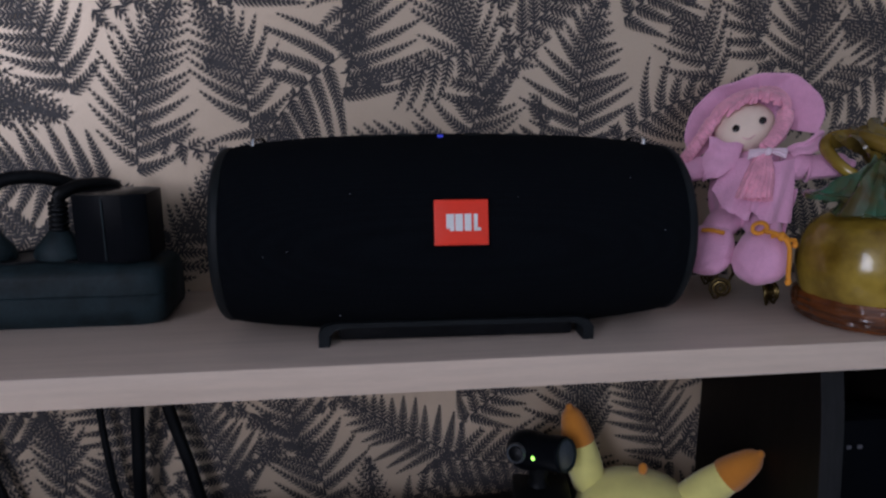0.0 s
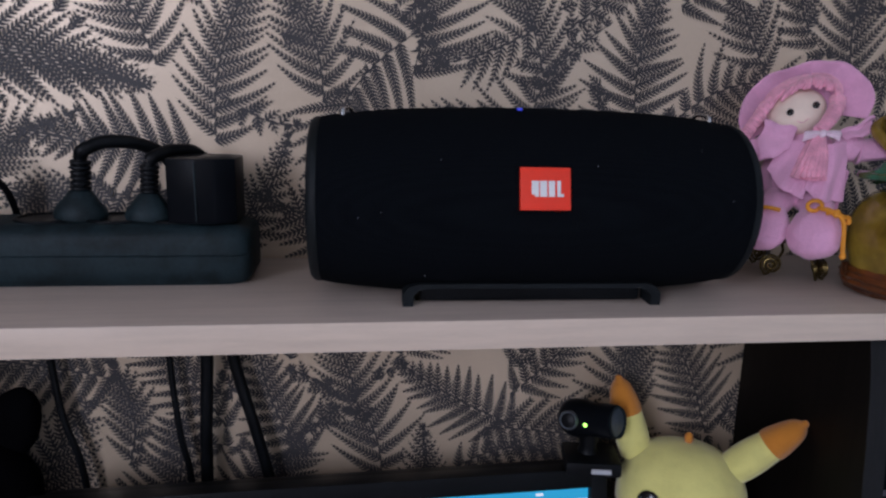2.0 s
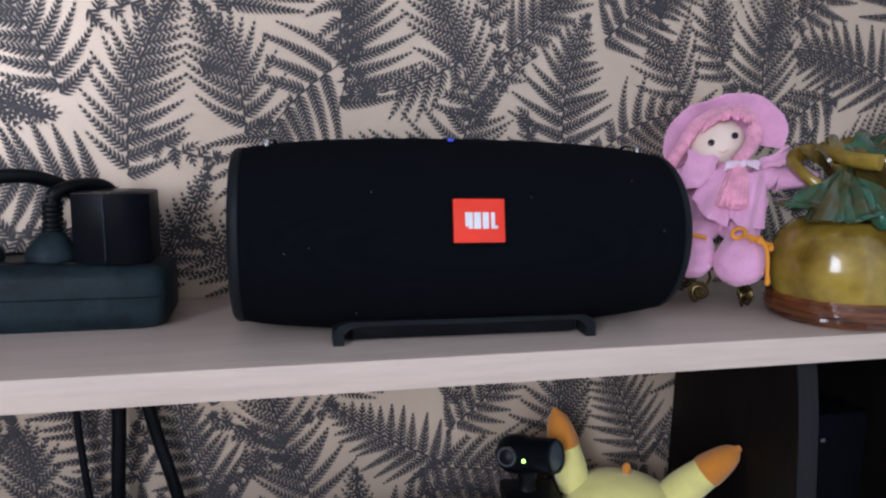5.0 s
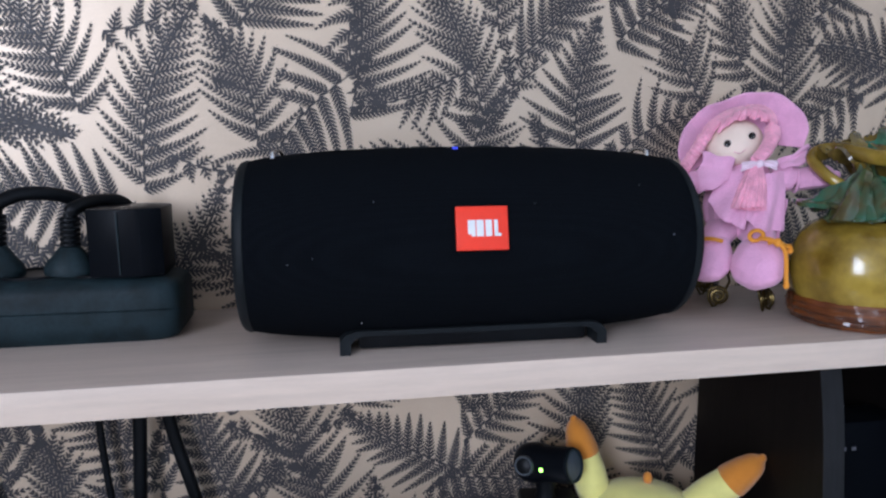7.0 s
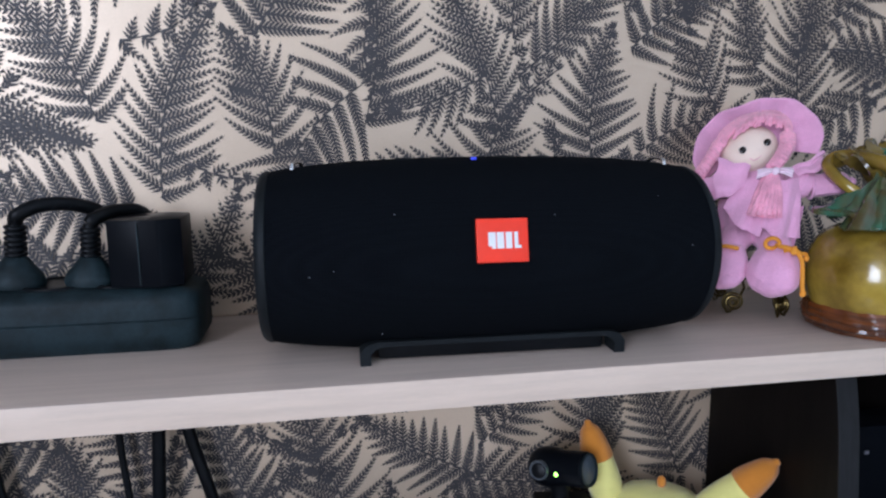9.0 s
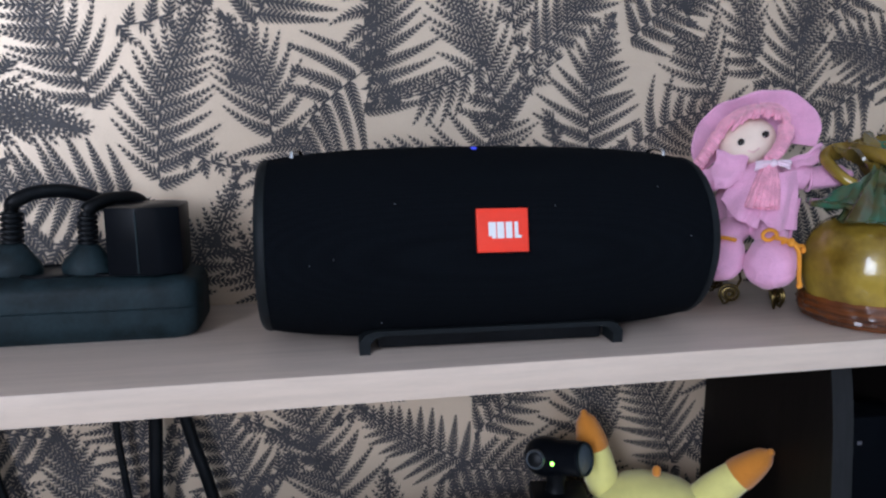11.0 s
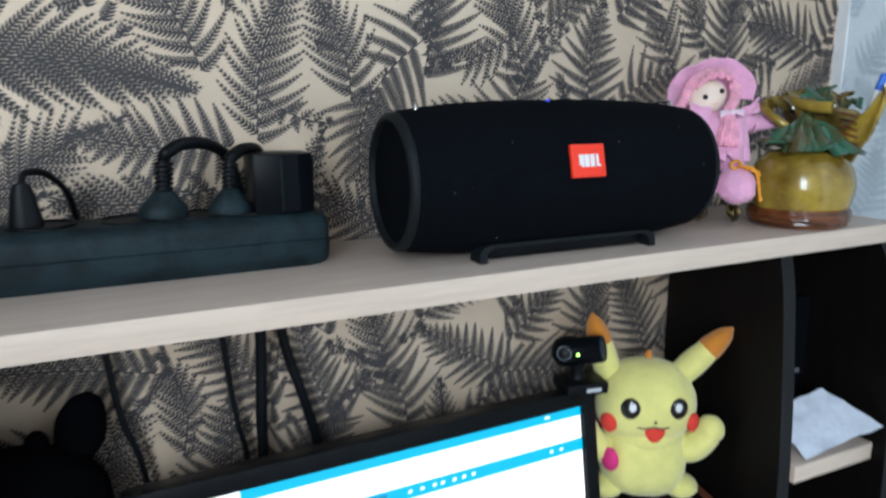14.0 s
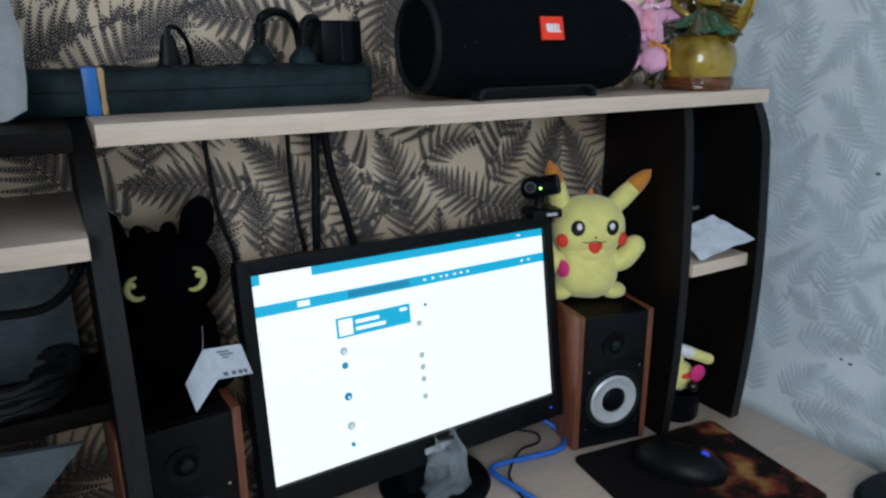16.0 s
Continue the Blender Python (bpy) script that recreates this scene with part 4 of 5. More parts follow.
def yellow_toy():
    """A plain soft toy with tall ears, one mesh."""
    bm = bmesh.new()
    Y, T, K, W, R, M = range(6)
    full = lambda q, k: math.copysign(abs(q) ** k, q)
    blob((0, 0, 0.041), (0.0405, 0.036, 0.0405), bm, Y, lump=0.04, shape=lambda c: (full(c.x, 0.8) * (1.0 - 0.10 * c.z), full(c.y, 0.85), full(c.z, 0.8)))
    blob((0, -0.002, 0.096), (0.0455, 0.038, 0.0405), bm, Y, lump=0.03, shape=lambda c: (full(c.x, 0.86) * (1.03 - 0.07 * c.z), c.y, full(c.z, 0.88)))
    blob((0, -0.001, 0.066), (0.0385, 0.034, 0.024), bm, Y)
    for s in (-1, 1):
        blob((s * 0.036, -0.008, 0.0105), (0.0165, 0.018, 0.0105), bm, Y, (0, 0, s * -30), 0.05)
        tube([(s * 0.028, -0.006, 0.050), (s * 0.044, -0.012, 0.053), (s * 0.0565, -0.015, 0.068)], 0.0150, bm, Y, 14, 5, lambda t: 1.0 - 0.12 * t)
        blob((s * 0.058, -0.0155, 0.072), (0.0135, 0.0125, 0.0135), bm, Y, u=12, v=10)
        base, tip = Vector((s * 0.032, 0.0, 0.120)), Vector((s * 0.075, -0.003, 0.165))
        if s < 0:
            base, tip = Vector((-0.034, 0.002, 0.120)), Vector((-0.051, 0.002, 0.177))
        prof = lambda t: 0.72 + 0.55 * math.sin(math.pi * (0.15 + 0.62 * t)) - 0.75 * max(0, t - 0.55)
        mid = base.lerp(tip, 0.56)
        tube([base, base.lerp(mid, 0.5), mid], 0.0125, bm, Y, 14, 4, lambda t: 0.95 + 0.10 * math.sin(math.pi * t) - 0.08 * t)
        tube([mid, mid.lerp(tip, 0.4), mid.lerp(tip, 0.8), tip], 0.0118, bm, T, 14, 4, lambda t: (1 - 0.76 * t ** 1.7))
        blob(tip, (0.0029, 0.0029, 0.0029), bm, T, u=10, v=8)
        blob((s * 0.0215, -0.0355, 0.1015), (0.0088, 0.0035, 0.0100), bm, K, (0, 0, s * 14), u=16, v=10)
        blob((s * 0.0205, -0.0382, 0.1035), (0.0036, 0.0018, 0.0044), bm, W, (0, 0, s * 14), u=12, v=8)
        blob((s * 0.0385, -0.0255, 0.0835), (0.0085, 0.0040, 0.0090), bm, R, (0, 0, s * 44), u=14, v=10)
    blob((0.001, -0.0362, 0.0780), (0.0090, 0.0035, 0.0092), bm, R, u=14, v=10, shape=lambda c: (c.x * (1 + 0.28 * c.z), c.y, min(c.z, 0.62)))
    tube([(-0.0165, -0.0365, 0.0845), (-0.009, -0.0392, 0.0838), (-0.001, -0.0400, 0.0855), (0.007, -0.0392, 0.0838), (0.0155, -0.0365, 0.0850)], 0.0007, bm, K, 5, 3)
    blob((0, -0.0405, 0.0905), (0.0018, 0.0012, 0.0012), bm, K, u=8, v=6)
    blob((0.002, 0.000, 0.1395), (0.0034, 0.003, 0.0046), bm, T, u=10, v=8)
    blob((-0.036, -0.026, 0.047), (0.009, 0.004, 0.0115), bm, M, (0, 0, -40), u=14, v=10)
    return part("yellow_soft_toy", bm, [YELLOW, EARTIP, BLACKBEAD, WHITE, REDFELT, MAGENTA])


tagged(place(yellow_toy(), pose(0.270, 0.417, 0.9255, 0, 0, -26)), "yellow plush toy with orange-tipped ears on a speaker", "plush toy")


def bookshelf_speaker(m, label):
    root = thing("bookshelf_speaker", m, label, "speaker", "desk speakers")
    w, d, h = 0.107, 0.098, 0.183
    part("cabinet", box(0.008, w - 0.008, 0.004, d, 0.001, h - 0.001, 0.001), WENGE, root)
    for x in (0.0, w - 0.0085):
        part("side_cheek", box(x, x + 0.0085, 0, d + 0.001, 0, h, 0.0012), REDWOOD, root, "reddish wood side cheek")
    part("baffle", box(0.0085, w - 0.0085, -0.001, 0.006, 0.002, h - 0.002, 0.0008), PLASTIC, root)
    c = pose(w / 2, -0.001, 0.066, 90, 0, 0)
    wf = part("woofer", lathe([(0.0335, 0.0), (0.0405, 0.0), (0.0405, 0.0024), (0.0385, 0.0034), (0.0355, 0.0024), (0.0335, 0.0032), (0.0333, 0.0002), (0.0, 0.0001)], 56, m=c), RUBBER, root, "black rubber woofer surround")
    part("cone", lathe([(0.0335, 0.0030), (0.031, 0.0052), (0.028, 0.0046), (0.0165, 0.0012), (0.0, 0.0010)], 56, m=c), CONE, wf, "silver woofer cone")
    part("dust_cap", lathe([(0.0178, 0.0008), (0.0170, 0.0030), (0.012, 0.0062), (0.0, 0.0078)], 40, m=c), GLOSS, wf, "glossy black dust cap")
    tw = pose(w / 2, -0.001, 0.140, 90, 0, 0)
    tweeter = part("tweeter", lathe([(0.0, 0.0), (0.0185, 0.0), (0.0185, 0.0018), (0.014, 0.0012), (0.009, -0.0010), (0.0, -0.0010)], 40, m=tw), PLASTIC, root)
    part("dome", lathe([(0.0068, 0.0002), (0.005, 0.0028), (0.0, 0.0040)], 24, m=tw), DUSTY, tweeter, "small dark dome")
    for x in (0.017, w - 0.017):
        for z in (0.028, 0.108):
            part("screw", lathe([(0, 0), (0.0016, 0), (0.0014, 0.0007), (0, 0.0008)], 10, m=pose(x, -0.001, z, 90, 0, 0)), CHROME, root)


bookshelf_speaker(pose(0.213, 0.359, DESK, 0, 0, -10.8), "black desk speaker with reddish wood cheeks and silver cone")
bookshelf_speaker(pose(-0.302, 0.352, DESK, 0, 0, 3), "black desk speaker with wood cheeks in deep shade")


def black_toy():
    """A dark soft toy with crescent eyes, one mesh."""
    bm = bmesh.new()
    blob((0, 0, 0.040), (0.050, 0.026, 0.048), bm, 0, lump=0.06)
    blob((0, -0.002, 0.108), (0.056, 0.028, 0.046), bm, 0, lump=0.04)
    for s in (-1, 1):
        blob((s * 0.040, 0.004, 0.155), (0.0165, 0.010, 0.027), bm, 0, (0, s * 14, 0), 0.06)
        blob((s * 0.013, 0.002, 0.150), (0.008, 0.008, 0.011), bm, 0, (0, s * 6, 0))
        blob((s * 0.036, -0.026, 0.010), (0.018, 0.024, 0.012), bm, 0)
        pts = [(s * (0.0235 + 0.0100 * math.cos(a)), -0.0305 + 0.0004 * k, 0.111 + 0.0108 * math.sin(a)) for k, a in ((k, radians(85 - 25 * k)) for k in range(9))]
        tube(pts, 0.0027, bm, 1, 8, 3, lambda t: 0.3 + 0.8 * math.sin(math.pi * (0.10 + 0.80 * t)))
        blob((s * 0.0285, -0.0302, 0.1145), (0.0032, 0.0018, 0.0030), bm, 1, u=10, v=8)
    return part("black_soft_toy", bm, [BLACKPLUSH, PALEYELLOW])


tagged(place(black_toy(), pose(-0.2405, 0.4385, 0.9255, 0, 0, 3)), "black plush toy with pale yellow crescent eyes", "plush toy")


def card_tag():
    root = thing("card_tag", pose(-0.004, 0, -0.002), "folded white card tag hanging from a plush toy", "tag")
    a, b, c, d, e, f = (Vector(p) for p in ((-0.236, 0.358, 0.961), (-0.217, 0.366, 0.986), (-0.184, 0.364, 0.985), (-0.177, 0.358, 0.956), (-0.208, 0.360, 0.957), (-0.230, 0.354, 0.933)))
    part("leaf", sheet(lambda u, v: a.lerp(b, u).lerp(f.lerp(e, u), v), 2, 2, 0.0005), CARD, root)
    part("leaf", sheet(lambda u, v: b.lerp(c, u).lerp(e.lerp(d, u), v), 2, 2, 0.0005), CARD, root)
    n = (c - b).cross(e - b).normalized()
    if n.y > 0:
        n = -n
    for u0, u1, v0, v1 in ((0.30, 0.62, 0.12, 0.17), (0.34, 0.70, 0.22, 0.27), (0.36, 0.55, 0.32, 0.36), (0.22, 0.34, 0.80, 0.92), (0.46, 0.56, 0.80, 0.92), (0.64, 0.74, 0.80, 0.92), (0.78, 0.88, 0.80, 0.92)):
        part("print_bar", sheet(lambda u, v, q=(u0, u1, v0, v1): b.lerp(c, q[0] + (q[1] - q[0]) * u).lerp(e.lerp(d, q[0] + (q[1] - q[0]) * u), q[2] + (q[3] - q[2]) * v) + n * 0.0012, 1, 1, 0.0002), INK, root, flat=True)
    part("thread", tube([(-0.217, 0.366, 0.986), (-0.215, 0.372, 0.992), (-0.212, 0.386, 1.0)], 0.00025, n=5), CARD, root)


card_tag()

for pts, r in (([(-0.100, 0.462, 1.186), (-0.101, 0.460, 1.12), (-0.096, 0.458, 1.06), (-0.090, 0.458, 1.02), (-0.086, 0.459, 0.90), (-0.086, 0.459, 0.745)], 0.0024), ([(-0.074, 0.456, 1.186), (-0.0745, 0.456, 1.12), (-0.078, 0.456, 1.05), (-0.079, 0.456, 0.95), (-0.079, 0.456, 0.746)], 0.0045), ([(-0.064, 0.460, 1.186), (-0.057, 0.459, 1.12), (-0.042, 0.457, 1.06), (-0.030, 0.456, 1.00), (-0.022, 0.456, 0.90), (-0.018, 0.456, 0.746)], 0.0042), ([(-0.183, 0.462, 1.188), (-0.182, 0.461, 1.14), (-0.176, 0.459, 1.08), (-0.165, 0.458, 1.035), (-0.160, 0.458, 0.95), (-0.160, 0.458, 0.745)], 0.0026)):
    tagged(part("hanging_cable", tube(pts, r, n=10, smoothing=8), PLASTIC), "black cable hanging down the papered wall", "cable", "hanging cables")


# ---- right-hand compartments and the desk ----
def crumpled(fn, nu, nv, amp, seed):
    def out(u, v):
        p = Vector(fn(u, v))
        q = Vector((u * 4 + seed, v * 4, seed))
        return p + amp * Vector((noise.noise(q), noise.noise(q + Vector((7, 0, 0))), 1.4 * noise.noise(q + Vector((0, 9, 0)))))
    return sheet(out, nu, nv, 0.0004)


PA, PB, PC, PD = Vector((0.360, 0.352, 1.016)), Vector((0.420, 0.346, 1.031)), Vector((0.452, 0.304, 1.004)), Vector((0.366, 0.316, 0.9855))
paper = part("crumpled_paper", crumpled(lambda u, v: PA.lerp(PB, u).lerp(PD.lerp(PC, u), v), 16, 14, 0.0018, 3.1), CARD)
tagged(paper, "crumpled white sheet of paper on a small shelf", "paper")


def toy_in_pot():
    root = thing("pencil_pot", pose(0.402, 0.362, DESK), "short dark round pot standing on the desk", "pot")
    part("cup", lathe([(0.0, 0), (0.029, 0), (0.031, 0.004), (0.032, 0.040), (0.0305, 0.041), (0.0295, 0.038), (0.028, 0.004), (0, 0.004)], 40), GLOSS, root)
    bm = bmesh.new()
    blob((0, 0, 0.055), (0.022, 0.018, 0.022), bm, 0, lump=0.08)
    blob((0.002, -0.010, 0.060), (0.012, 0.011, 0.006), bm, 3, u=12, v=8)
    blob((-0.010, 0.004, 0.086), (0.018, 0.015, 0.018), bm, 0, lump=0.08)
    tube([(0.002, -0.006, 0.094), (0.016, -0.010, 0.088), (0.034, -0.014, 0.080)], 0.0078, bm, 0, 12, 5)
    blob((0.036, -0.0145, 0.0795), (0.0082, 0.008, 0.008), bm, 0, u=10, v=8)
    tube([(-0.012, -0.006, 0.100), (-0.003, -0.008, 0.096), (0.010, -0.0095, 0.0905)], 0.0088, bm, 1, 12, 4)
    blob((0.012, -0.024, 0.066), (0.0125, 0.0045, 0.0125), bm, 2, u=16, v=10)
    blob((0.004, -0.026, 0.048), (0.008, 0.008, 0.009), bm, 4, u=12, v=8)
    tagged(place(part("small_soft_toy", bm, [YELLOW, WHITE, MAGENTA, REDFELT, BLACKBEAD]), pose(0.402, 0.362, DESK - 0.005 + 0.009, 0, 0, -10)), "small yellow and white plush toy in a pot", "plush toy")


toy_in_pot()


def mouse_pad():
    m = bpy.data.materials.new("printed_mouse_pad")
    m.use_nodes = True
    nt = m.node_tree
    b = nt.nodes["Principled BSDF"]
    b.inputs["Roughness"].default_value = 0.8
    b.inputs["Specular IOR Level"].default_value = 0.12
    tc, n1, n2 = nt.nodes.new("ShaderNodeTexCoord"), nt.nodes.new("ShaderNodeTexNoise"), nt.nodes.new("ShaderNodeTexNoise")
    n1.inputs["Scale"].default_value, n1.inputs["Detail"].default_value = 22, 9
    n2.inputs["Scale"].default_value = 9
    for n in (n1, n2):
        nt.links.new(tc.outputs["Object"], n.inputs["Vector"])
    ramp = nt.nodes.new("ShaderNodeValToRGB")
    ramp.color_ramp.elements[0].position, ramp.color_ramp.elements[0].color = 0.47, (0.007, 0.005, 0.005, 1)
    ramp.color_ramp.elements[1].position, ramp.color_ramp.elements[1].color = 0.72, (0.40, 0.20, 0.06, 1)
    for p, c in ((0.52, (0.04, 0.014, 0.010, 1)), (0.57, (0.17, 0.03, 0.016, 1)), (0.63, (0.24, 0.13, 0.04, 1))):
        ramp.color_ramp.elements.new(p).color = c
    nt.links.new(n1.outputs["Fac"], ramp.inputs["Fac"])
    mx = nt.nodes.new("ShaderNodeMix")
    mx.data_type = "RGBA"
    mx.inputs["A"].default_value = (0.006, 0.005, 0.005, 1)
    sep = nt.nodes.new("ShaderNodeSeparateXYZ")
    nt.links.new(tc.outputs["Object"], sep.inputs[0])
    mr = nt.nodes.new("ShaderNodeMapRange")
    mr.inputs["From Min"].default_value, mr.inputs["From Max"].default_value = -0.03, 0.05
    nt.links.new(sep.outputs["X"], mr.inputs["Value"])
    nt.links.new(mr.outputs[0], mx.inputs["Factor"])
    nt.links.new(ramp.outputs["Color"], mx.inputs["B"])
    nt.links.new(mx.outputs["Result"], b.inputs["Base Color"])
    w, d, r = 0.113, 0.093, 0.010
    out = []
    for cx, cy, a0 in ((w - r, d - r, 0), (-w + r, d - r, 90), (-w + r, -d + r, 180), (w - r, -d + r, 270)):
        out += [(cx + r * math.cos(radians(a0 + 15 * k)), cy + r * math.sin(radians(a0 + 15 * k))) for k in range(7)]
    bm = prism(out, 0, 0.003)
    bmesh.ops.transform(bm, matrix=Matrix(((1, 0, 0, 0), (0, 0, 1, 0), (0, 1, 0, 0), (0, 0, 0, 1))), verts=bm.verts)
    bmesh.ops.recalc_face_normals(bm, faces=bm.faces)
    tagged(place(part("mouse_pad", bm, m, flat=True), pose(0.302, 0.240, DESK + 0.0003, 0, 0, -7)), "dark mouse pad printed with orange and red picture", "mouse pad")


mouse_pad()
mouse = thing("computer_mouse", pose(0.294, 0.259, DESK + 0.0034, 0, 0, 35), "black computer mouse with a lit blue wheel", "mouse")
part("shell", blob((0, 0, 0.006), (0.030, 0.056, 0.027), shape=lambda c: (c.x * (1 - 0.12 * c.y), c.y, max(c.z, -0.2))), PLASTIC, mouse)
part("wheel", lathe([(0.0, -0.0025), (0.005, -0.0025), (0.0055, 0), (0.005, 0.0025), (0, 0.0025)], 20, m=pose(0, -0.028, 0.0275, 0, 90, 0)), BLUE_LED, mouse, "blue lit scroll wheel")
rest = thing("wrist_rest", pose(0.470, 0.070, DESK + 0.0005, 0, 0, -12), "rounded black cushioned pad on the desk", "wrist rest")
part("cushion", lathe([(0.0, 0), (0.062, 0), (0.066, 0.006), (0.060, 0.014), (0.03, 0.018), (0, 0.0185)], 48, squash=(1.15, 0.9)), RUBBER, rest)
tagged(part("blue_cable", tube([(0.205, 0.425, DESK + 0.02), (0.222, 0.410, DESK + 0.008), (0.222, 0.388, DESK + 0.0045), (0.198, 0.367, DESK + 0.0045), (0.150, 0.372, DESK + 0.0045), (0.104, 0.378, DESK + 0.0045), (0.096, 0.362, DESK + 0.0045), (0.104, 0.320, DESK + 0.0045), (0.112, 0.250, DESK + 0.0045), (0.10, 0.12, DESK + 0.0045), (0.05, -0.10, DESK + 0.0045)], 0.0034, n=10), BLUECABLE), "bright blue network cable lying on the desk", "cable")
tagged(part("thin_cable", tube([(0.170, 0.440, DESK + 0.004), (0.196, 0.415, DESK + 0.003), (0.185, 0.395, DESK + 0.0025), (0.150, 0.385, DESK + 0.009), (0.120, 0.366, DESK + 0.0025), (0.105, 0.340, DESK + 0.0025), (0.09, 0.26, DESK + 0.0025)], 0.0016, n=8), PLASTIC), "thin black cable lying on the desk", "cable")


def clear_wrapper():
    bm = bmesh.new()
    sheet(lambda u, v: Vector((0.033 * math.cos(2 * math.pi * u) * (1 - 0.55 * v) + 0.012 * noise.noise(Vector((math.cos(6.283 * u) * 2, math.sin(6.283 * u) * 2, v * 4 + 1))), 0.022 * math.sin(2 * math.pi * u) * (1 - 0.45 * v) + 0.012 * noise.noise(Vector((math.cos(6.283 * u) * 2, math.sin(6.283 * u) * 2, v * 4 + 8))), 0.002 + 0.066 * v)), 28, 12, 0.0006, bm)
    tagged(place(part("clear_wrapper", bm, CLEAR), pose(0.028, 0.362, DESK + 0.0126, 0, 0, 10)), "crumpled clear plastic wrapper on the monitor foot", "wrapper")


clear_wrapper()

# ---- the neighbouring rack ----
top = thing("rack_ledge", pose(-0.46, 0.44, SHELF - 0.015), "dark wenge ledge on the neighbouring rack, deepened to shade it", "ledge")
# reaches further forwards than its load needs, to shade the wall below
part("panel", box(-0.16, 0.160, -0.150, 0.026, 0, 0.0146, 0.001), WENGE, top)
cloth = part("white_cloth", crumpled(lambda u, v: (-0.43 + 0.110 * u - 0.004 * v, 0.345 + 0.014 * math.sin(9 * u) + 0.10 * max(0.0, 0.35 - v), 1.292 - 0.010 * u - v * 0.085), 26, 18, 0.008, 5.3), CLOTH)
tagged(cloth, "crumpled white cloth hanging over the rack", "cloth")
low = thing("low_rack_shelf", pose(-0.46, 0.40, 0.945), "dark wenge lower board of the neighbouring rack", "shelf")
part("panel", box(-0.16, 0.160, -0.05, 0.066, 0, 0.016, 0.001), WENGE, low)
tagged(part("grey_board", box(-0.52, -0.315, 0.425, 0.431, 0.9615, 1.090, 0.001), GREYBLUE), "bluish grey board standing at the back of a rack", "board")
tagged(part("grey_folder", prism([(-0.52, DESK), (-0.362, DESK), (-0.360, 0.897), (-0.325, 0.936), (-0.52, 0.955)], 0.340, 0.346), GREYBLUE), "worn grey folder standing on the desk", "folder")


def basket():
    root = thing("wicker_basket", pose(-0.392, 0.345, 0.9615), "dark brown wicker basket on a rack shelf", "basket")
    for k in range(4):
        z = 0.005 + 0.0072 * k
        pts = [((0.062 + 0.002 * k) * math.cos(a) * 1.1, (0.040 + 0.0015 * k) * math.sin(a) + 0.05, z + 0.0022 * math.sin(9 * a + math.pi * k)) for a in [2 * math.pi * j / 36 for j in range(37)]]
        part("woven_strand", tube(pts, 0.0048, n=7, smoothing=1), WENGE_EDGE, root)
    part("bottom", lathe([(0, 0), (0.066, 0), (0.066, 0.003), (0, 0.003)], 36, m=Matrix.Translation((0, 0.05, 0)), squash=(1.0, 0.6)), WENGE, root)


basket()
tagged(part("rack_cable", tube([(-0.30, 0.36, 1.088), (-0.318, 0.35, 1.062), (-0.345, 0.345, 1.052), (-0.40, 0.35, 1.06), (-0.44, 0.37, 1.085)], 0.0036, n=8), PLASTIC), "black cable sagging under a rack shelf", "cable")


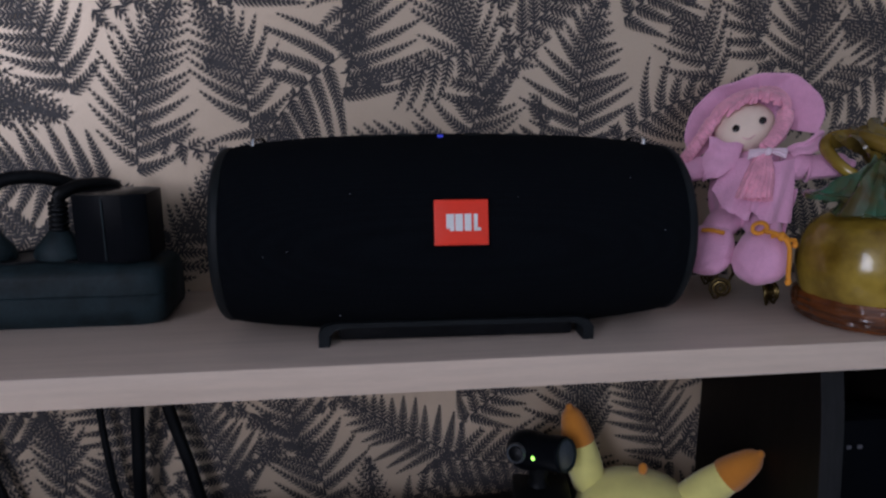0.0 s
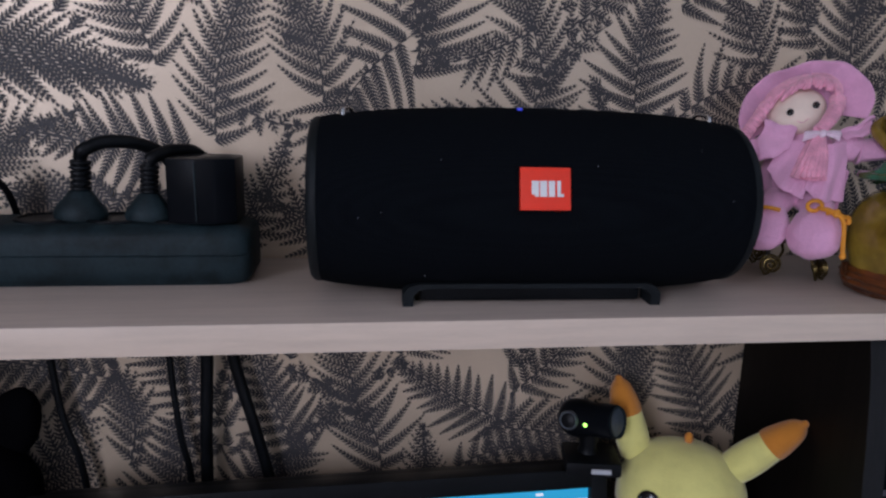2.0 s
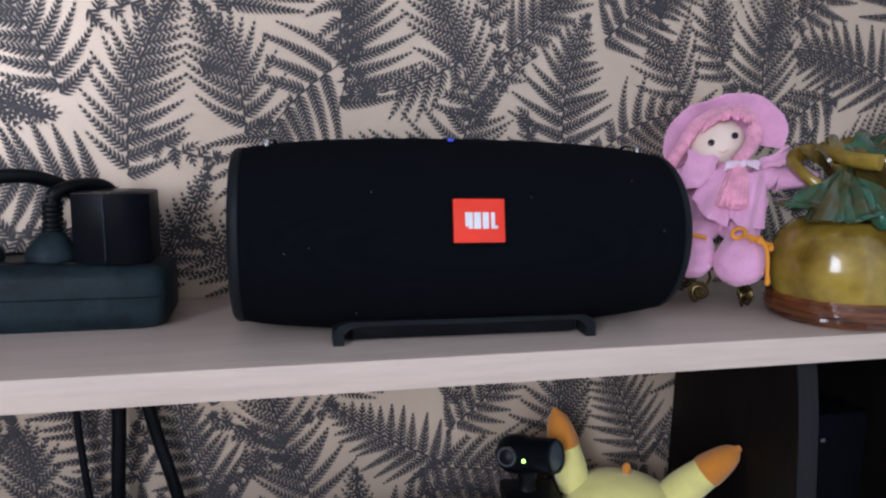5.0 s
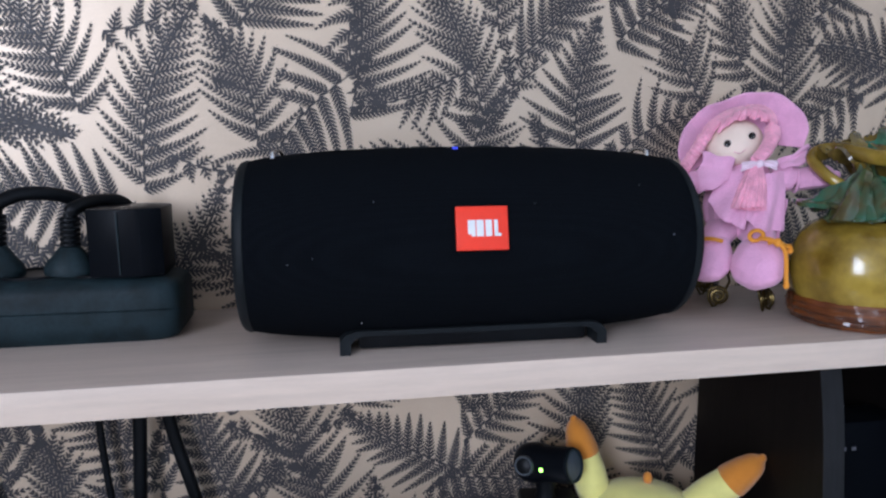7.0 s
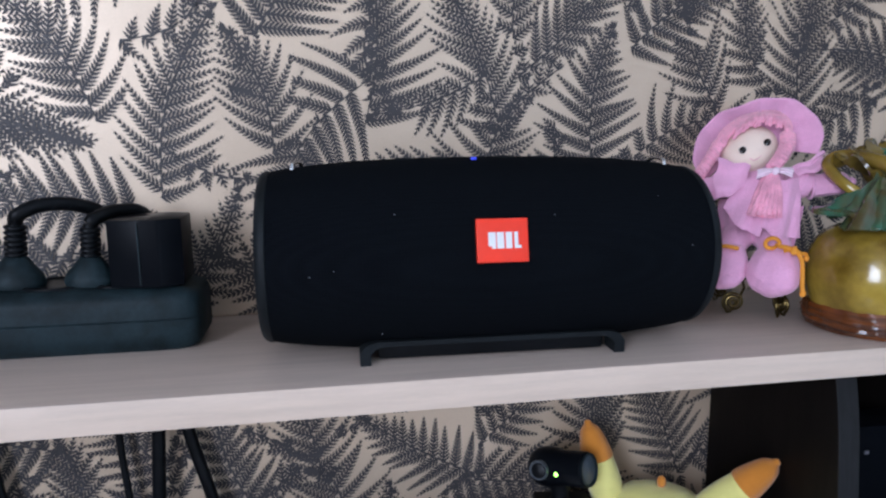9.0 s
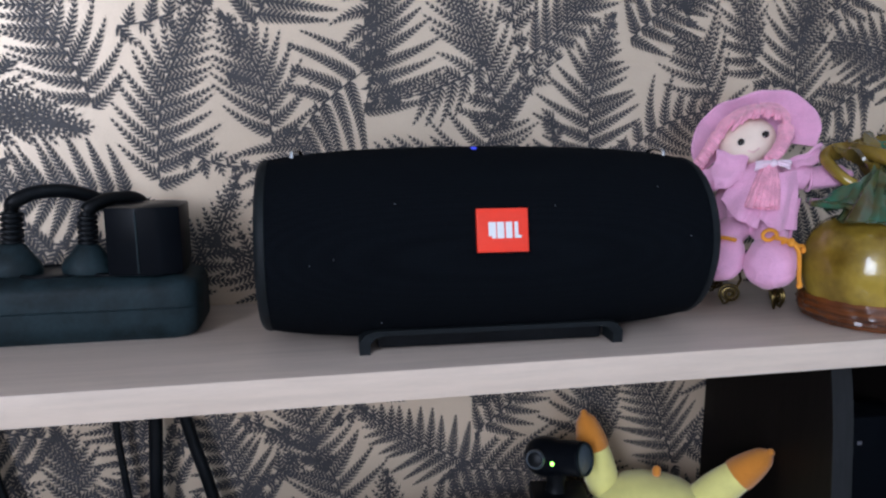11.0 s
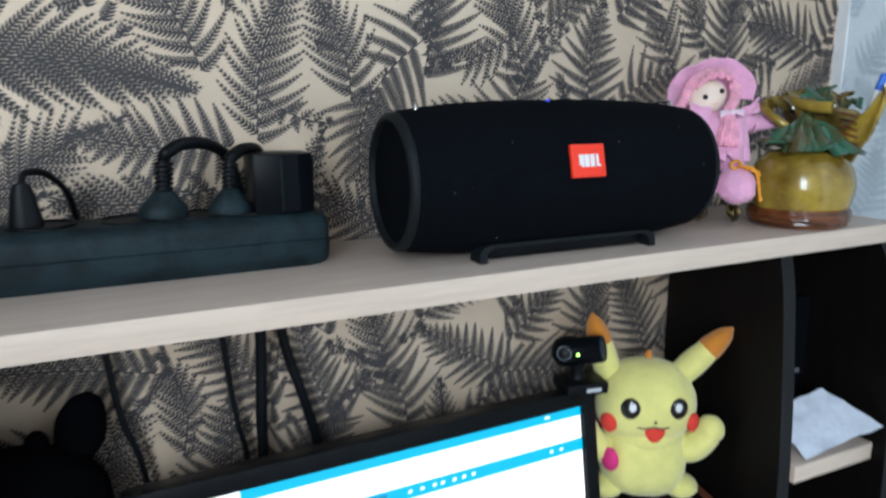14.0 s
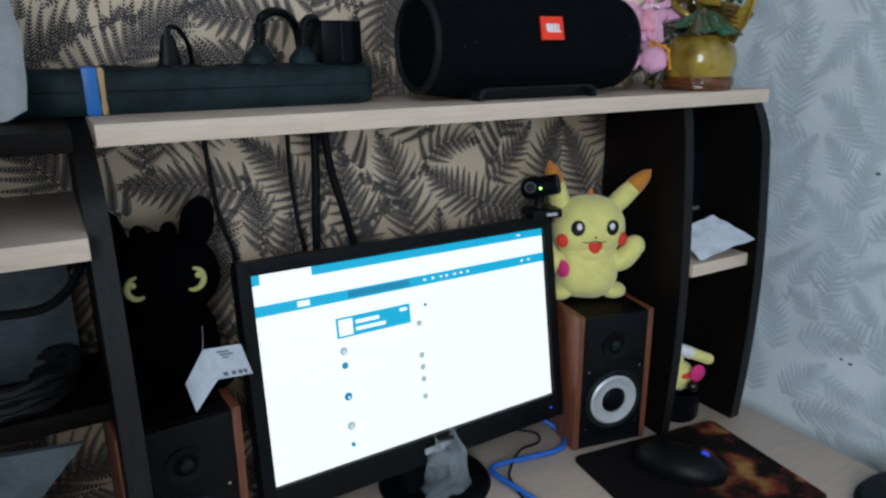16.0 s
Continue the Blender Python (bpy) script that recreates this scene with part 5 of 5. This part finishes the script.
# ---- the fern print on the wallpaper ----
class Print:
    """Flat printed fern fronds on a wall; later fronds run a little way under earlier ones."""

    def __init__(self, cell=0.003):
        self.cell, self.count, self.polys = cell, {}, []

    def key(self, q):
        return math.floor(q.x / self.cell), math.floor(q.y / self.cell)

    def line(self, a, b, w0, w1, into):
        d = b - a
        if d.length < 1e-6:
            return
        n = Vector((-d.y, d.x)).normalized()
        into.append([a - n * w0, b - n * w1, b + n * w1, a + n * w0])

    def frond(self, base, tip, half, bend=0.0, gap=0.0105, size=1.0, rng=random, need=0.5, seam=None):
        base, tip = Vector(base), Vector(tip)
        axis = tip - base
        L = axis.length
        n0 = Vector((-axis.y, axis.x)) / L
        side = 0 if seam is None else (1 if base.x + tip.x > 2 * seam else -1)
        point = lambda t: base + axis * t + n0 * (bend * L * math.sin(math.pi * t))
        polys, cells, t, whole, grown = [], [], 0.03, 0.0, 0.0
        wide = (rng.uniform(0.85, 1.1), rng.uniform(0.85, 1.1))
        lean = (rng.uniform(-8, 10), rng.uniform(-8, 10))
        curl = rng.uniform(0.02, 0.45)
        while t < 0.985:
            p = point(t)
            d = (point(min(1, t + 0.02)) - point(t - 0.02)).normalized()
            ln = half * (min(1.0, 0.62 + 1.9 * t) * (1 - t) ** 0.75 * 1.10 + 0.06)
            if not self.count.get(self.key(p), 0):
                self.line(p, point(min(1, t + gap / L)), 0.0004 * size, 0.0004 * size, polys)
            for s in (-1, 1):
                ang = s * radians(70 + lean[s > 0] - 24 * t + rng.uniform(-4, 4))
                pd = Vector((d.x * math.cos(ang) - d.y * math.sin(ang), d.x * math.sin(ang) + d.y * math.cos(ang)))
                want = ln * wide[s > 0] * rng.uniform(0.9, 1.08)
                whole += want
                grown += self.pinna(p + d * (gap * 0.25 * s), pd, d, want, curl, seam, side, size, polys, cells)
            t += gap / L * (1 - 0.35 * t)
        if grown < need * whole:
            return
        self.polys += polys
        for k in set(cells):
            self.count[k] = self.count.get(k, 0) + 1

    def pinna(self, p, pd, up, ln, curl, seam, side, size, polys, cells):
        """One side leaflet; it ends where it has run a little way under an earlier frond."""
        step = 0.00265 * size
        n = max(3, int(ln / step))
        prev, under = p, 0
        if self.count.get(self.key(p + pd * step), 0) and self.count.get(self.key(p + pd * (3 * step)), 0):
            return 0.0
        for k in range(1, n + 1):
            u = k / n
            c = p + pd * (ln * u) + up * (curl * ln * u * u)
            d = (c - prev).normalized()
            under += self.count.get(self.key(c), 0) > 0
            if under > 1 or (seam is not None and (c.x - seam) * side < 0.0005):
                return ln * u
            self.line(prev, c, 0.0008 * size * (1.15 - u), 0.0008 * size * (1.05 - u), polys)
            w = 0.0061 * size * (1 - u) ** 0.85 * min(1.0, 0.80 + 1.6 * u) + 0.0012 * size
            for q in (-1, 1):
                a = q * radians(54)
                e = Vector((d.x * math.cos(a) - d.y * math.sin(a), d.x * math.sin(a) + d.y * math.cos(a)))
                m = d * (0.00116 * size)
                o = prev + e * (w * 0.62)
                cells.append(self.key(o))
                polys.append([prev - m * 0.95, o - m * 0.90, prev + e * w + d * (0.0007 * size), o + m, prev + m * 0.95])
            prev = c
        return ln

    def mesh(self, name, to3d, material, parent):
        vs, fs = [], []
        for k, poly in enumerate(self.polys):
            fs.append(list(range(len(vs), len(vs) + len(poly))))
            vs += [tuple(to3d(q, 0.0002 + 0.000003 * (k * 37 % 199))) for q in poly]
        me = bpy.data.meshes.new(name)
        me.from_pydata(vs, [], fs)
        me.materials.append(material)
        ob = new(name, me)
        ob.parent = parent
        return tagged(ob, "printed dark fern fronds", kind="stuff")


SEAM = 0.071
# base x, z, tip x, z, half width of the chief fronds over the shelf
UPPER = [(-0.064, 1.271, -0.026, 1.392, 0.044), (0.009, 1.301, -0.018, 1.380, 0.042), (0.068, 1.310, 0.076, 1.430, 0.050), (0.155, 1.352, 0.072, 1.325, 0.034), (-0.084, 1.268, -0.190, 1.279, 0.046), (-0.100, 1.322, -0.150, 1.400, 0.042), (0.166, 1.310, 0.130, 1.410, 0.046), (0.234, 1.285, 0.248, 1.385, 0.044), (0.262, 1.372, 0.350, 1.420, 0.040), (-0.052, 1.200, -0.015, 1.275, 0.030), (0.130, 1.290, 0.030, 1.296, 0.026), (0.330, 1.330, 0.300, 1.420, 0.044), (0.400, 1.320, 0.420, 1.440, 0.046)]
# and under it
LOWER = [(0.033, 1.062, 0.005, 1.150, 0.040), (0.150, 1.055, 0.060, 1.110, 0.038), (0.150, 1.080, 0.215, 1.150, 0.038), (0.315, 1.040, 0.265, 1.150, 0.042), (-0.010, 1.035, -0.040, 1.140, 0.036), (-0.140, 1.100, -0.265, 1.120, 0.044), (-0.066, 1.060, -0.150, 1.160, 0.040)]


def fern_wall():
    rng = random.Random(7)
    pr = Print()
    for x0, z0, x1, z1, half in UPPER + LOWER:
        pr.frond((x0, z0), (x1, z1), half, rng.choice((-1, 1)) * rng.uniform(0.03, 0.10), rng=rng, need=0.3, seam=SEAM if abs(x0 - SEAM) < 0.07 and z0 > 1.2 else None)
    for low, high, size, need, tries in ((0.13, 0.20, 1.0, 0.70, 1800), (0.10, 0.15, 1.0, 0.56, 2600), (0.07, 0.11, 0.97, 0.62, 2800), (0.05, 0.08, 0.95, 0.78, 2000)):
        for _ in range(tries):
            x, z = rng.uniform(-0.70, 0.56), rng.uniform(0.78, 1.56)
            a, ln = radians(rng.gauss(90, 85)), rng.uniform(low, high)
            if pr.count.get(pr.key(Vector((x + 0.5 * ln * math.cos(a), z + 0.5 * ln * math.sin(a)))), 0):
                continue
            pr.frond((x, z), (x + ln * math.cos(a), z + ln * math.sin(a)), min(0.056, ln * rng.uniform(0.30, 0.42)), rng.choice((-1, 1)) * rng.uniform(0.04, 0.22), gap=rng.uniform(0.0100, 0.0125), size=size * rng.uniform(0.95, 1.1), rng=rng, need=need)
    pr.polys = [p for p in pr.polys if all(-0.72 < q.x < RIGHT - 0.001 for q in p)]
    pr.mesh("fern_print", lambda q, o: GROW @ Vector((q.x, WALL_Y - o, q.y)), FERN, bpy.data.objects["wall_north"])


def relief_wall():
    rng = random.Random(11)
    pr = Print()
    for _ in range(700):
        y, z = rng.uniform(-0.25, 0.46), rng.uniform(0.72, 1.5)
        a, ln = radians(rng.gauss(95, 60)), rng.uniform(0.08, 0.14)
        pr.frond((y, z), (y + ln * math.cos(a), z + ln * math.sin(a)), rng.uniform(0.024, 0.036), rng.uniform(-0.12, 0.12), gap=0.0085, size=0.8, rng=rng, need=0.6)
    pr.polys = [p for p in pr.polys if all(q.x < WALL_Y - 0.001 for q in p)]
    pr.mesh("fern_relief", lambda q, o: GROW @ Vector((RIGHT - o, q.x, q.y)), PALE_FERN, bpy.data.objects["wall_east"])


for y, z, r in ((0.222, 1.090, 0.0032), (0.216, 0.839, 0.0030), (0.228, 0.841, 0.0024)):
    chip = part("wall_chip", blob((RIGHT - 0.0004, y, z), (0.0008, r, r * 0.6), lump=0.5, u=10, v=8), INK)
    chip.parent = bpy.data.objects["wall_east"]
fern_wall()
relief_wall()
